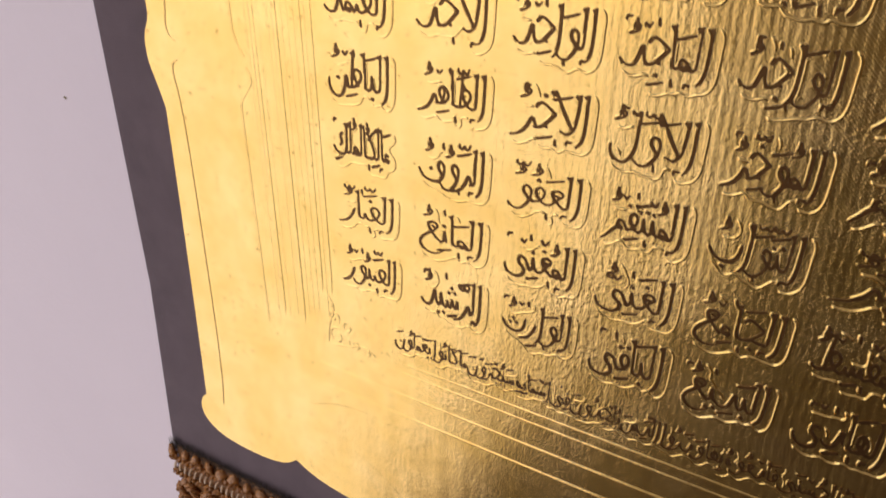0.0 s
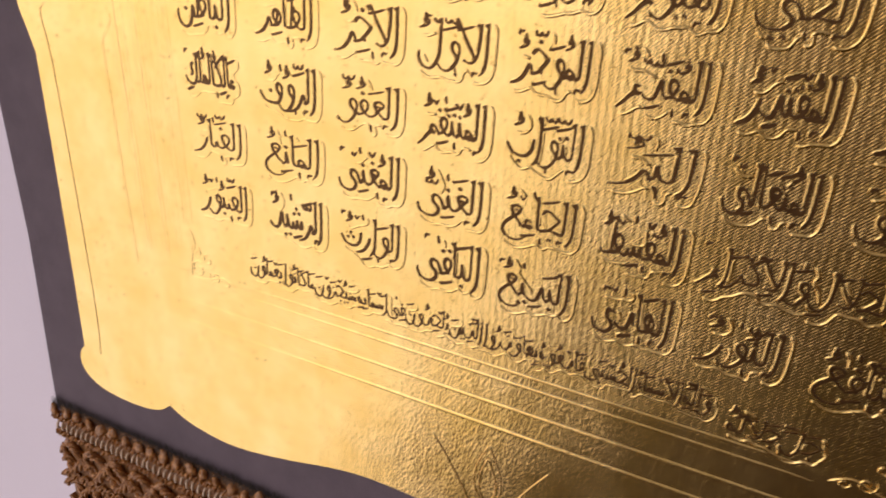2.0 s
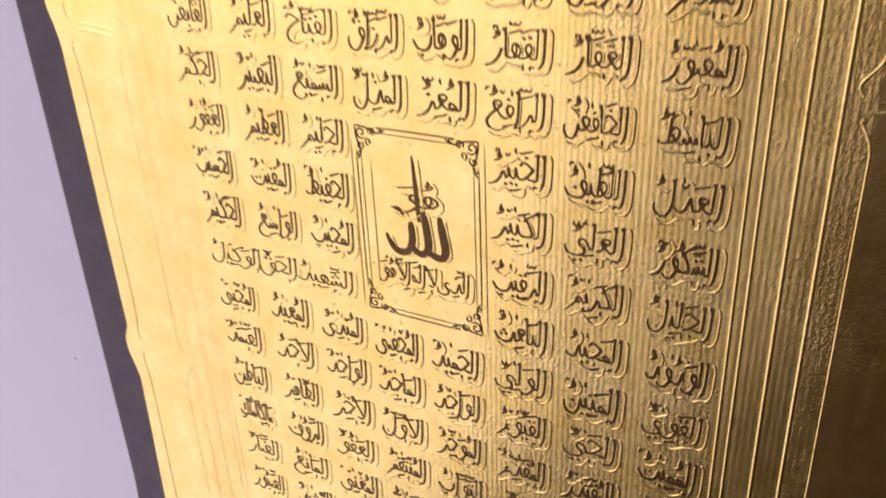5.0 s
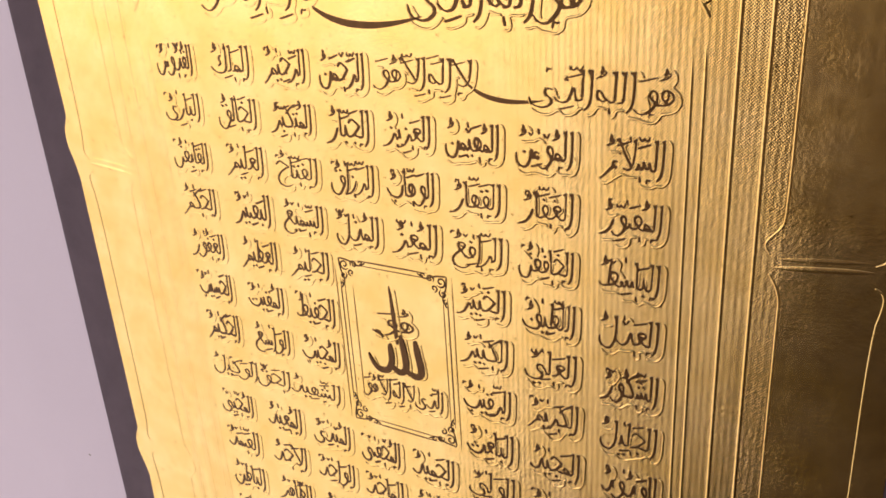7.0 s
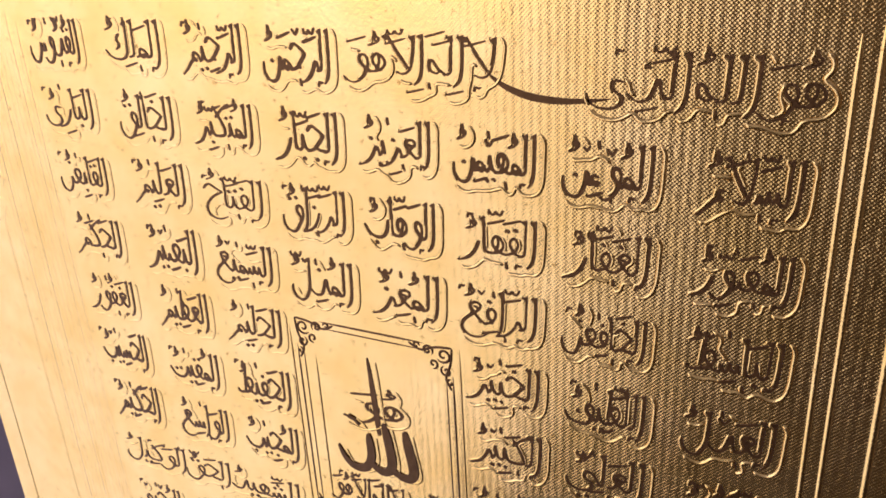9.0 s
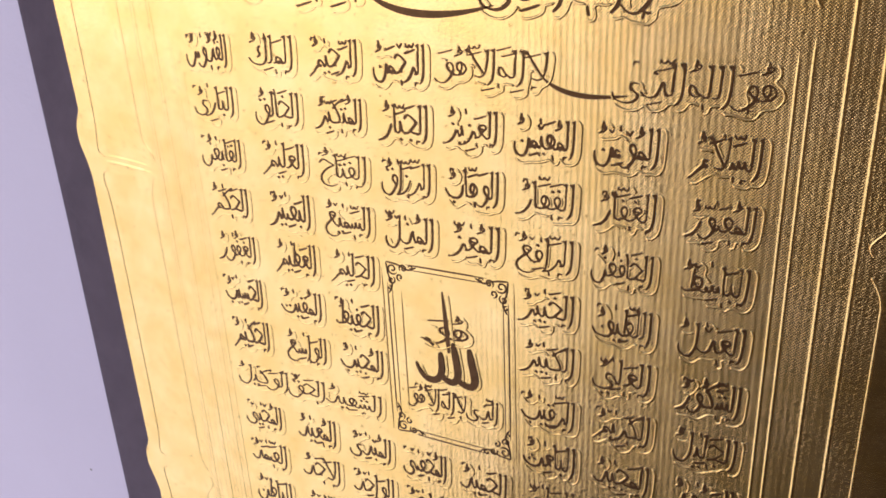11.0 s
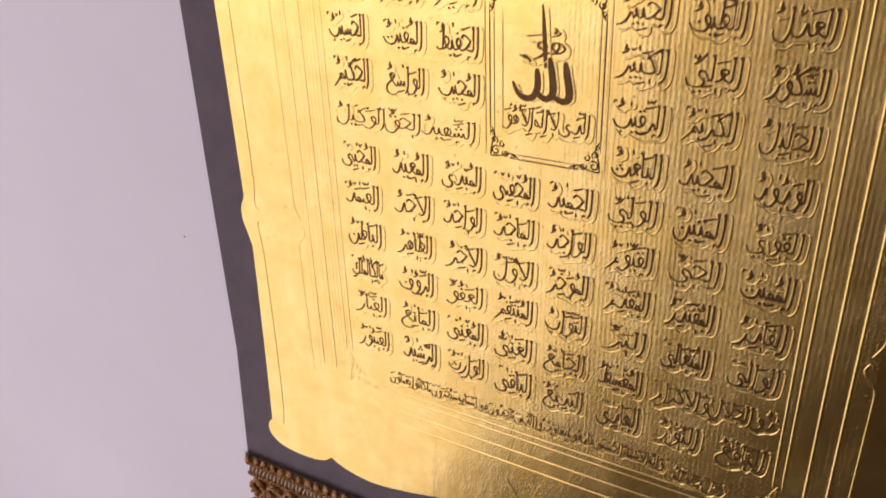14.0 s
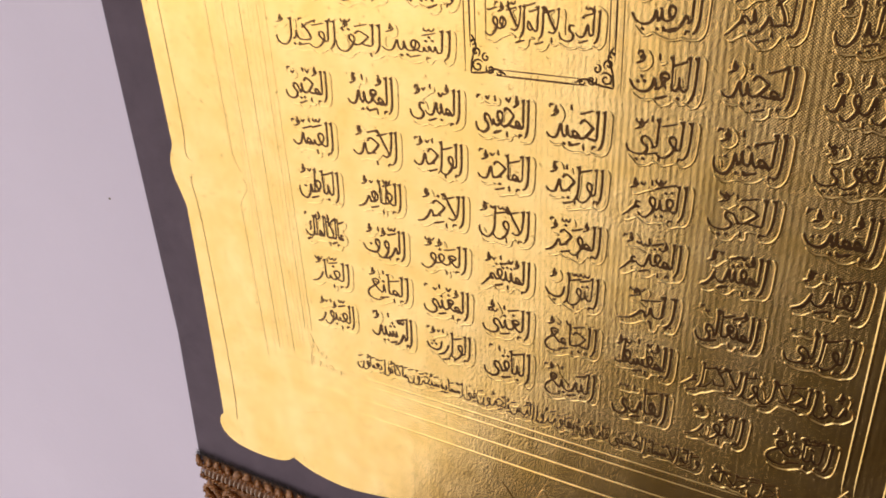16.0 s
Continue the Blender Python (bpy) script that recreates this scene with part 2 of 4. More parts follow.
for y0, y1, z0, z1 in ((ROOM_B, WIN_Y0, FLOOR, CEIL), (WIN_Y1, WALL_Y, FLOOR, CEIL), (WIN_Y0, WIN_Y1, FLOOR, WIN_Z0), (WIN_Y0, WIN_Y1, WIN_Z1, CEIL)):
    piece = box(ROOM_L - 0.12, ROOM_L, y0, y1, z0, z1)
    tmp = bpy.data.meshes.new("tmp")
    piece.to_mesh(tmp)
    west.from_mesh(tmp)
    piece.free()
    bpy.data.meshes.remove(tmp)
structure("wall_west", west, ROOM_PAINT, "unseen taupe wall with a wide window opening")

# ---------------------------------------------------------------- the wall hanging
hanging = tagged(new("wall_hanging"), "gold foil calligraphy sheet on dark plum felt with brown braid trim", "wall hanging")

BOARD_L, BOARD_R, BOARD_T, BOARD_B = -0.115, 0.326, 0.46, -0.150
edge = [lean(u, v) for u, v in ((-0.1245, BOARD_B), (-0.1237, -0.128), (-0.1172, -0.043), (-0.1163, 0.09), (BOARD_L, 0.2), (BOARD_L, BOARD_T), (BOARD_R, BOARD_T), (BOARD_R, BOARD_B))]
part("felt_backing", plate("felt_backing", edge, 0.0006, 0.0062, FELT, 0.0008), None, hanging, "dark plum felt backing board")


def half_edge():
    """Left half of the sheet's cut edge, from the bottom middle up to the top middle."""
    low = [(MID, -0.1005), (0.080, -0.100), (0.060, -0.0998), (0.045, -0.1015), (0.017, -0.1085), (-0.0095, -0.113), (-0.028, -0.111), (-0.037, -0.1085), (-0.0437, -0.105)]
    low2 = [(-0.0445, -0.105), (-0.050, -0.1095), (-0.060, -0.112), (-0.074, -0.1125), (-0.0875, -0.111), (-0.0960, -0.106), (-0.0985, -0.0995), (-0.0965, -0.0935), (-0.0937, -0.091)]
    side = [(-0.0935, -0.0905), (-0.0915, -0.055), (-0.0885, 0.010), (-0.0875, 0.040)]
    bump1 = [(-0.0875, 0.041), (-0.090, 0.050), (-0.0925, 0.057), (-0.0925, 0.066), (-0.0885, 0.073), (-0.0885, 0.078)]
    mid = [(-0.0885, 0.080), (-0.0885, 0.225)]
    bump2 = [(-0.0885, 0.227), (-0.090, 0.236), (-0.0928, 0.244), (-0.0925, 0.253), (-0.0885, 0.260), (-0.0885, 0.265)]
    top = [(-0.0885, 0.267), (-0.0895, 0.30), (-0.092, 0.40), (-0.095, 0.415), (-0.06, 0.428), (-0.04, 0.422), (0.0, 0.43), (MID, 0.42)]
    pts = []
    for seg in (low, low2, side, bump1, mid, bump2, top):
        pts += rounded(seg, 2)
    return pts


left = half_edge()
outline = left + [(2 * MID - u, v) for u, v in reversed(left[1:-1])]
clean = [outline[0]]
for q in outline[1:]:
    if math.dist(q, clean[-1]) > 0.0004:
        clean.append(q)
sheet = part("gold_sheet", plate("gold_sheet", [lean(*q) for q in clean], 0.0, 0.0008, GOLD, 0.0002), None, hanging, "embossed gold foil sheet with dark brown lettering")


def mirrored(pts):
    return [(2 * MID - u, v) for u, v in pts]


def long_line(name, pts, width, height, label="", fade=False):
    return part(name, ridge(name, [(pts, False)], GOLD_LINE, width, height, fade=fade), None, sheet, label)


def dense(a, b, step=0.004):
    k = max(2, int(math.dist(a, b) / step))
    return [(a[0] + (b[0] - a[0]) * i / k, a[1] + (b[1] - a[1]) * i / k) for i in range(k + 1)]


# border lines round the lettering
IN_L, IN_R, IN_B, IN_T = -0.0175, 0.2285, -0.033, 0.345
for off, w, h in ((0.0, 0.0016, 0.00045), (0.0042, 0.0016, 0.00045), (0.0140, 0.0019, 0.00055), (0.0235, 0.0019, 0.00055)):
    l0, r0, b0, t0 = IN_L - off, IN_R + off, IN_B - off, IN_T + off
    cut = 0.0165 if off < 0.01 else 0.0
    top_cut = 0.045 if off < 0.01 else 0.0
    side_cut = 0.026 if off < 0.01 else 0.0
    long_line("border_line", dense((l0, b0 + cut + off), (l0, t0 - top_cut)), w * 1.3, h * 0.5)
    long_line("border_line", dense((r0, b0 + cut + off), (r0, t0 - top_cut)), w, h)
    long_line("border_line", dense((l0 + side_cut, b0), (r0 - side_cut, b0)), w, h, fade=True)
    long_line("border_line", dense((l0 + side_cut, t0), (r0 - side_cut, t0)), w, h)

# the finer lines between those of the left side
for off in (0.0021, 0.0064, 0.0088, 0.0113, 0.0168, 0.0207, 0.0262):
    long_line("border_line", dense((IN_L - off, IN_B + 0.004 - off * 0.4), (IN_L - off, IN_T - 0.05)), 0.0010, 0.00014)

# scalloped inner line of the side panels
scallop = rounded([(0.2605, -0.040), (0.261, 0.040), (0.261, 0.046)], 1) + rounded([(0.261, 0.048), (0.2605, 0.051), (0.2555, 0.057), (0.2552, 0.060), (0.257, 0.063)], 2)
up = rounded([(0.257, 0.066), (0.2602, 0.072), (0.261, 0.076), (0.261, 0.14), (0.261, 0.22)], 2) + rounded([(0.261, 0.2215), (0.2602, 0.226), (0.257, 0.2315)], 2)
top = rounded([(0.257, 0.238), (0.2552, 0.2405), (0.2556, 0.2425), (0.260, 0.2475), (0.261, 0.251), (0.2612, 0.30), (0.2612, 0.34)], 2)
for seg in (scallop, up, top):
    fine = []
    for a, b in zip(seg, seg[1:]):
        fine += dense(a, b, 0.003)[:-1]
    fine.append(seg[-1])
    long_line("scallop_line", fine, 0.0012, 0.0005)
    long_line("scallop_line", mirrored(fine), 0.0012, 0.0002)
# thin line just inside the cut edge, and the creases across the side panels
for f in (lambda p: p, mirrored):
    for rim in (
        [(-0.0835, -0.092), (-0.0815, -0.078), (-0.080, -0.045), (-0.0788, 0.03), (-0.0795, 0.047), (-0.0808, 0.0545), (-0.0802, 0.0585), (-0.0775, 0.0600)],
        [(-0.0770, 0.0665), (-0.0800, 0.0680), (-0.0808, 0.0720), (-0.0790, 0.0790), (-0.0785, 0.10), (-0.0785, 0.15), (-0.0785, 0.215), (-0.0808, 0.2260), (-0.0802, 0.2300), (-0.0775, 0.2315)],
        [(-0.0770, 0.2385), (-0.0800, 0.2400), (-0.0808, 0.2440), (-0.0790, 0.2510), (-0.0785, 0.27), (-0.0785, 0.33)],
    ):
        rim = rounded(rim, 2)
        fine = []
        for a, b in zip(rim, rim[1:]):
            fine += dense(a, b, 0.004)[:-1]
        long_line("rim_line", f(fine), 0.0009, 0.0003)
    for v, h in ((0.2335, 0.00036), (0.2365, 0.00022), (0.0605, 0.00010), (0.0645, 0.00012)):
        long_line("crease", f(dense((-0.047, v), (-0.077, v + 0.003))), 0.0024, h)


# ---------------------------------------------------------------- lettering
LAM, ALEF, HARAKAT = "\u0644", "\u0627", "\u064E\u064F\u0650\u0651\u0652"
STROKES = {}


def form(letters, kind, advance, *lines):
    """Pen lines of a letter from its right-hand join at the origin; kind: 'link' joins on to the left, 'end' does not. Unit: a tall stem."""
    drawn = []
    for ln in lines:
        grow = 1.0 if max(v for _, v in ln) > 0.85 else 1.38
        drawn.append([(u, 0.08 + (v - 0.08) * grow if v > 0.08 else v * 1.15) for u, v in ln])
    for ch in letters:
        STROKES[ch, kind] = (advance, drawn)


BOWL = ((-0.08, 0.02), (-0.2, -0.2), (-0.38, -0.2), (-0.49, -0.02), (-0.48, 0.2))


def bowl(dx, dy=0.0):
    return [(x + dx, y + dy) for x, y in BOWL]


form("بتثنيئ", "link", 0.2, [(0.02, 0.08), (-0.06, 0.1), (-0.1, 0.36)], [(-0.1, 0.36), (-0.11, 0.12), (-0.2, 0.06)])
form("بتث", "end", 0.6, [(0.02, 0.08), (-0.02, 0.36), (-0.06, 0.1), (-0.24, -0.04), (-0.48, 0.0), (-0.62, 0.24)])
form("ن", "end", 0.42, [(0.02, 0.08), (-0.03, 0.36)] + bowl(0.02))
form("ىيئ", "end", 0.52, [(0.02, 0.08), (-0.08, 0.3), (-0.22, 0.34), (-0.25, 0.18), (-0.1, 0.08), (-0.1, -0.08), (-0.3, -0.2), (-0.53, -0.12), (-0.58, 0.12)])
form("جحخ", "link", 0.38, [(-0.36, 0.42), (-0.27, 0.54), (-0.14, 0.46), (0.0, 0.36)], [(0.0, 0.36), (-0.1, 0.24), (-0.24, 0.1), (-0.4, 0.06)], [(0.04, 0.08), (-0.14, 0.1), (-0.2, 0.14)])
form("جحخ", "end", 0.4, [(-0.42, 0.46), (-0.3, 0.6), (-0.16, 0.5), (0.0, 0.42)], [(0.0, 0.42), (-0.25, 0.28), (-0.42, 0.02), (-0.36, -0.24), (-0.14, -0.32), (0.06, -0.2)])
form("دذ", "end", 0.42, [(0.02, 0.08), (-0.05, 0.14), (-0.06, 0.44), (-0.14, 0.16), (-0.2, 0.02), (-0.36, -0.02), (-0.48, 0.14)])
form("رز", "end", 0.28, [(0.02, 0.08), (-0.04, 0.28), (-0.1, 0.1), (-0.24, -0.12), (-0.46, -0.2)])
TEETH = [(0.02, 0.08), (-0.04, 0.1), (-0.07, 0.32), (-0.1, 0.1), (-0.18, 0.12), (-0.21, 0.32), (-0.24, 0.08)]
form("سش", "link", 0.42, TEETH + [(-0.32, 0.1), (-0.34, 0.26), (-0.36, 0.08), (-0.42, 0.06)])
form("سش", "end", 0.66, TEETH + bowl(-0.2))
LOOP = [(0.02, 0.06), (-0.1, 0.1), (-0.26, 0.36), (-0.1, 0.46), (0.0, 0.3), (-0.16, 0.1), (-0.34, 0.06)]
form("صض", "link", 0.46, LOOP + [(-0.38, 0.26), (-0.4, 0.1), (-0.46, 0.06)])
form("صض", "end", 0.72, LOOP + [(-0.36, 0.28)] + bowl(-0.3))
form("طظ", "link", 0.38, LOOP + [(-0.4, 0.06)], [(-0.2, 1.0), (-0.24, 0.5), (-0.28, 0.1)])
form("طظ", "end", 0.5, LOOP + [(-0.46, 0.02), (-0.54, 0.14)], [(-0.2, 1.0), (-0.24, 0.5), (-0.28, 0.1)])
form("عغ", "link", 0.32, [(0.04, 0.07), (-0.06, 0.1), (-0.24, 0.36), (-0.08, 0.44), (0.02, 0.34), (-0.1, 0.26), (-0.2, 0.1), (-0.34, 0.06)], [(-0.16, 0.32), (-0.06, 0.3)])
form("عغ", "end", 0.42, [(0.02, 0.08), (-0.1, 0.16), (-0.28, 0.44), (-0.12, 0.52), (-0.02, 0.42), (-0.16, 0.28), (-0.38, 0.1), (-0.44, -0.12), (-0.3, -0.3), (-0.08, -0.3), (0.08, -0.16)], [(-0.18, 0.42), (-0.1, 0.38)])
form("فق", "link", 0.26, [(0.02, 0.07), (-0.08, 0.1), (-0.2, 0.3), (-0.1, 0.44), (0.0, 0.32), (-0.08, 0.14), (-0.26, 0.06)])
HEAD = [(0.02, 0.1), (-0.06, 0.14), (-0.17, 0.28), (-0.1, 0.42), (0.0, 0.32), (-0.02, 0.14)]
form("ف", "end", 0.6, HEAD + [(-0.12, -0.04), (-0.3, -0.06), (-0.52, -0.02), (-0.64, 0.2)])
form("ق", "end", 0.44, HEAD + bowl(-0.02, -0.03))
form("و", "end", 0.34, HEAD + [(-0.08, -0.04), (-0.22, -0.2), (-0.36, -0.2), (-0.46, -0.06)])
form("ؤ", "end", 0.34, HEAD + [(-0.08, -0.04), (-0.22, -0.2), (-0.36, -0.2), (-0.46, -0.06)])
form("ك", "link", 0.36, [(0.1, 0.98), (-0.12, 0.82), (-0.28, 0.6)], [(-0.28, 0.6), (-0.08, 0.3), (-0.04, 0.12), (-0.16, 0.06), (-0.38, 0.06)])
form("ك", "end", 0.56, [(-0.02, 0.95), (-0.04, 0.5), (-0.06, 0.12), (-0.2, -0.02), (-0.46, 0.02), (-0.58, 0.24)], [(-0.2, 0.5), (-0.3, 0.4), (-0.2, 0.28), (-0.32, 0.2)])
form("ل", "link", 0.17, [(-0.04, 1.02), (-0.06, 0.6), (-0.07, 0.2), (-0.1, 0.08), (-0.2, 0.06)])
form("ل", "end", 0.44, [(-0.02, 1.0), (-0.04, 0.5), (-0.06, 0.1)] + bowl(0.0)[1:])
form("م", "link", 0.24, [(0.02, 0.07), (-0.06, 0.2), (-0.16, 0.26), (-0.2, 0.12), (-0.1, 0.04), (-0.04, 0.14), (-0.14, 0.12), (-0.26, 0.06)])
form("م", "end", 0.42, [(0.02, 0.08), (-0.06, 0.22), (-0.16, 0.24), (-0.18, 0.1), (-0.08, 0.06), (-0.1, 0.14), (-0.26, 0.02), (-0.36, -0.12), (-0.52, -0.26)])
form("ه", "link", 0.32, [(0.02, 0.07), (-0.1, 0.08), (-0.28, 0.26), (-0.16, 0.46), (0.0, 0.26), (-0.12, 0.08), (-0.34, 0.06)], [(-0.14, 0.42), (-0.12, 0.26), (-0.2, 0.1)])
form("ه", "end", 0.26, [(0.02, 0.08), (-0.1, 0.14), (-0.22, 0.4), (-0.26, 0.16), (-0.14, 0.06), (-0.06, 0.16)])
form("ا", "end", 0.13, [(0.02, 0.07), (-0.07, 0.1), (-0.06, 0.5), (-0.06, 1.0)])
form("A", "end", 0.15, [(-0.02, 1.03), (-0.03, 0.5), (-0.05, 0.1), (-0.1, -0.1), (-0.19, -0.2)])
form("L", "end", 0.42, [(0.0, 1.0), (-0.03, 0.5), (-0.1, 0.12), (-0.24, 0.02), (-0.34, 0.12)], [(-0.44, 1.0), (-0.3, 0.62), (-0.1, 0.14)])
form("ء", "end", 0.2, [(-0.04, 0.3), (-0.14, 0.32), (-0.14, 0.2), (-0.02, 0.16), (-0.2, 0.08)])
DOTS = {"ب": (1, -1), "ت": (2, 1), "ث": (3, 1), "ن": (1, 1), "ي": (2, -1), "ج": (1, -1), "خ": (1, 1), "ذ": (1, 1), "ز": (1, 1), "ش": (3, 1), "ض": (1, 1), "ظ": (1, 1), "غ": (1, 1), "ف": (1, 1), "ق": (2, 1)}
MARKS = {
    "\u064E": [[(-0.15, -0.06), (0.0, 0.0), (0.15, 0.07)]],
    "\u0650": [[(-0.13, -0.05), (0.0, 0.0), (0.13, 0.06)]],
    "\u064F": [[(0.0, 0.02), (-0.05, 0.08), (0.02, 0.12), (0.06, 0.05), (0.0, -0.04), (-0.12, -0.1)], [(-0.02, 0.24), (0.01, 0.12)]],
    "\u0651": [[(0.12, 0.1), (0.09, -0.02), (0.02, -0.02), (0.0, 0.08), (-0.03, -0.03), (-0.1, -0.02), (-0.11, 0.09)]],
    "\u0652": [[(0.07, 0.1), (0.0, -0.05)], [(-0.08, 0.09), (0.0, -0.05)]],
    "i": [[(-0.01, 0.12), (0.0, 0.0), (0.02, -0.1)]],
    "~": [[(0.06, 0.04), (0.0, 0.0), (-0.03, 0.07), (-0.05, -0.02), (-0.06, -0.1)]],
    "s": [[(-0.19, -0.1), (0.0, 0.0), (0.2, 0.11)]],
}


def softened(pts, steps=3):
    p = np.array(pts, float)
    for _ in range(steps if len(p) > 2 else 1):
        q = np.empty((2 * len(p), 2))
        q[0], q[-1] = p[0], p[-1]
        q[1:-1:2] = p[:-1] * 0.75 + p[1:] * 0.25
        q[2:-1:2] = p[:-1] * 0.25 + p[1:] * 0.75
        p = q
    return p


NIB, EDGE = np.array([-0.5, 0.87]), np.array([0.92, 0.39])


def inked(line, weight=1.0, head=0.8, tail=0.45):
    """Triangles swept by a broad slanting nib along a line, lighter at its two ends."""
    p = softened(line)
    s = np.linspace(0, 1, len(p))
    w = weight * np.minimum(np.interp(s, (0, 0.2), (head, 1.0)), np.interp(s, (0.65, 1), (1.0, tail)))[:, None]
    out = []
    for axis, size in ((NIB, 0.094), (EDGE, 0.056)):
        a, b = p + axis * size / 2 * w, p - axis * size / 2 * w
        out += [np.stack([a[:-1], a[1:], b[1:]], 1), np.stack([a[:-1], b[1:], b[:-1]], 1)]
    return np.concatenate(out)


def compose(word, squeeze=1.0, marked=True, weight=1.0):
    """All triangles of a word, right to left, written with a broad nib: tall stems, bodies drawn together under them,
    the points and vowel marks set in the room between and above the stems."""
    base = []
    for ch in word:
        if ch in HARAKAT:
            if base:
                base[-1][1] += ch
        elif ch == ALEF and base and base[-1][0] == LAM:
            base[-1][0] = "L"
        else:
            base.append([ch, ""])
    rng = random.Random(sum(map(ord, word)))
    tris, x, joined, taken = [], 0.0, False, []

    def set_down(lines, cx, cy, size, heavy):
        for ln in lines:
            tris.append(inked([(cx + u * size, cy + v * size) for u, v in ln], heavy, 0.9, 0.6))

    def free(cx, cy, step):
        """Moves a mark on until it stands clear of those already set."""
        for _ in range(6):
            if all(abs(cx - a) > 0.17 or abs(cy - b) > 0.13 for a, b in taken):
                break
            cy += step
        taken.append((cx, cy))
        return cx, cy

    for i, (ch, marks) in enumerate(base):
        if ch == " ":
            x -= 0.06
            joined = False
            continue
        last = i + 1 == len(base) or base[i + 1][0] == " "
        key = (ch, "link") if not last and (ch, "link") in STROKES else (ch, "end")
        if ch == ALEF and not joined:
            key = ("A", "end")
        adv, lines = STROKES[key]
        adv *= squeeze
        pts = [[(x + u * squeeze, v) for u, v in ln[(0 if joined or len(ln) < 3 or ln[0][1] > 0.12 else 1):]] for ln in lines]
        for ln in pts:
            tall = max(v for _, v in ln) > 0.85
            tris.append(inked(ln, weight * (0.95 if tall else 1.02), 1.0 if tall else 0.75, 0.4 if key[1] == "end" else 0.8))
            if tall:
                top = np.array(max(ln, key=lambda q: q[1]))
                tris.append(np.array([[top + (0.02, 0.04), top + (-0.09, -0.03), top + (0.0, -0.12)]]))
        flat = [q for ln in pts for q in ln]
        top, low = max(v for _, v in flat), min(v for _, v in flat)
        cx = x - adv * 0.5
        if key[1] == "end" and ch in "بتثفن":
            top, cx = 0.12, x - adv * 0.55
        if ch in DOTS:
            k, side = DOTS[ch]
            if top > 0.8:
                top = 0.5
            dx, dy = free(cx, top + 0.15 if side > 0 else (min(low, 0.0) - 0.13 if key != ("ج", "end") else 0.05), 0.1 * side)
            for u, v in ((0, 0),) if k == 1 else ((-0.075, -0.02), (0.075, 0.02)) if k == 2 else ((-0.08, -0.03), (0.08, 0.0), (0.0, 0.13)):
                tris.append(inked([(dx + u - 0.022, dy + v - 0.012), (dx + u + 0.022, dy + v + 0.012)], 1.05, 1.0, 1.0))
        if marked:
            for mk in marks:
                below = mk == "\u0650"
                stem = top > 0.8
                mx, my = free(cx - (0.1 if stem else 0.0), min(low, 0.0) - 0.14 if below else (0.86 if stem else max(top + 0.22, 0.72 + 0.2 * rng.random())), -0.09 if below else 0.1)
                set_down(MARKS[mk], mx, min(my, 1.12), 1.1, 0.86 * weight)
        x -= adv
        joined = key[1] == "link"
    # the small filling marks of the style
    if marked and len(base) > 3:
        for mk, share, y in (("~", 0.93, 1.0), ("i", 0.62, 0.98), ("\u0652", 0.8, 0.9), ("i", 0.45, -0.24), ("~", 0.2, -0.2)):
            mx, my = x * (share + rng.uniform(-0.08, 0.06)), y + rng.uniform(-0.06, 0.06)
            if all(abs(mx - a) > 0.16 or abs(my - b) > 0.16 for a, b in taken):
                taken.append((mx, my))
                set_down(MARKS[mk], mx, my, 0.85, 0.72 * weight)
    return np.concatenate(tris)


CELL = 0.00012


def raster(t, pad):
    lo, hi = t.reshape(-1, 2).min(0) - pad, t.reshape(-1, 2).max(0) + pad
    w, h = int((hi[0] - lo[0]) / CELL) + 2, int((hi[1] - lo[1]) / CELL) + 2
    g = np.zeros((h, w), np.float32)
    for a, b, c in (t - lo) / CELL:
        x0, x1 = int(min(a[0], b[0], c[0])), int(max(a[0], b[0], c[0])) + 2
        y0, y1 = int(min(a[1], b[1], c[1])), int(max(a[1], b[1], c[1])) + 2
        d = (b[0] - a[0]) * (c[1] - a[1]) - (b[1] - a[1]) * (c[0] - a[0])
        if abs(d) < 1e-9:
            continue
        X, Y = np.meshgrid(np.arange(x0, x1), np.arange(y0, y1))
        u = ((X - a[0]) * (c[1] - a[1]) - (Y - a[1]) * (c[0] - a[0])) / d
        v = ((Y - a[1]) * (b[0] - a[0]) - (X - a[0]) * (b[1] - a[1])) / d
        sub = g[y0:y1, x0:x1]
        ok = ((u > -0.02) & (v > -0.02) & (u + v < 1.02))[: sub.shape[0], : sub.shape[1]]
        sub[ok] = 1.0
    return g, lo


def blurred(g, sigma):
    r = int(3 * sigma) + 1
    k = np.exp(-0.5 * (np.arange(-r, r + 1) / sigma) ** 2)
    k /= k.sum()
    for axis in (0, 1):
        g = np.apply_along_axis(lambda m: np.convolve(m, k, "same"), axis, g)
    return g


def nib(g, shifts):
    out = g.copy()
    for dx, dy in shifts:
        out = np.maximum(out, np.roll(np.roll(g, dx, 1), dy, 0))
    return out


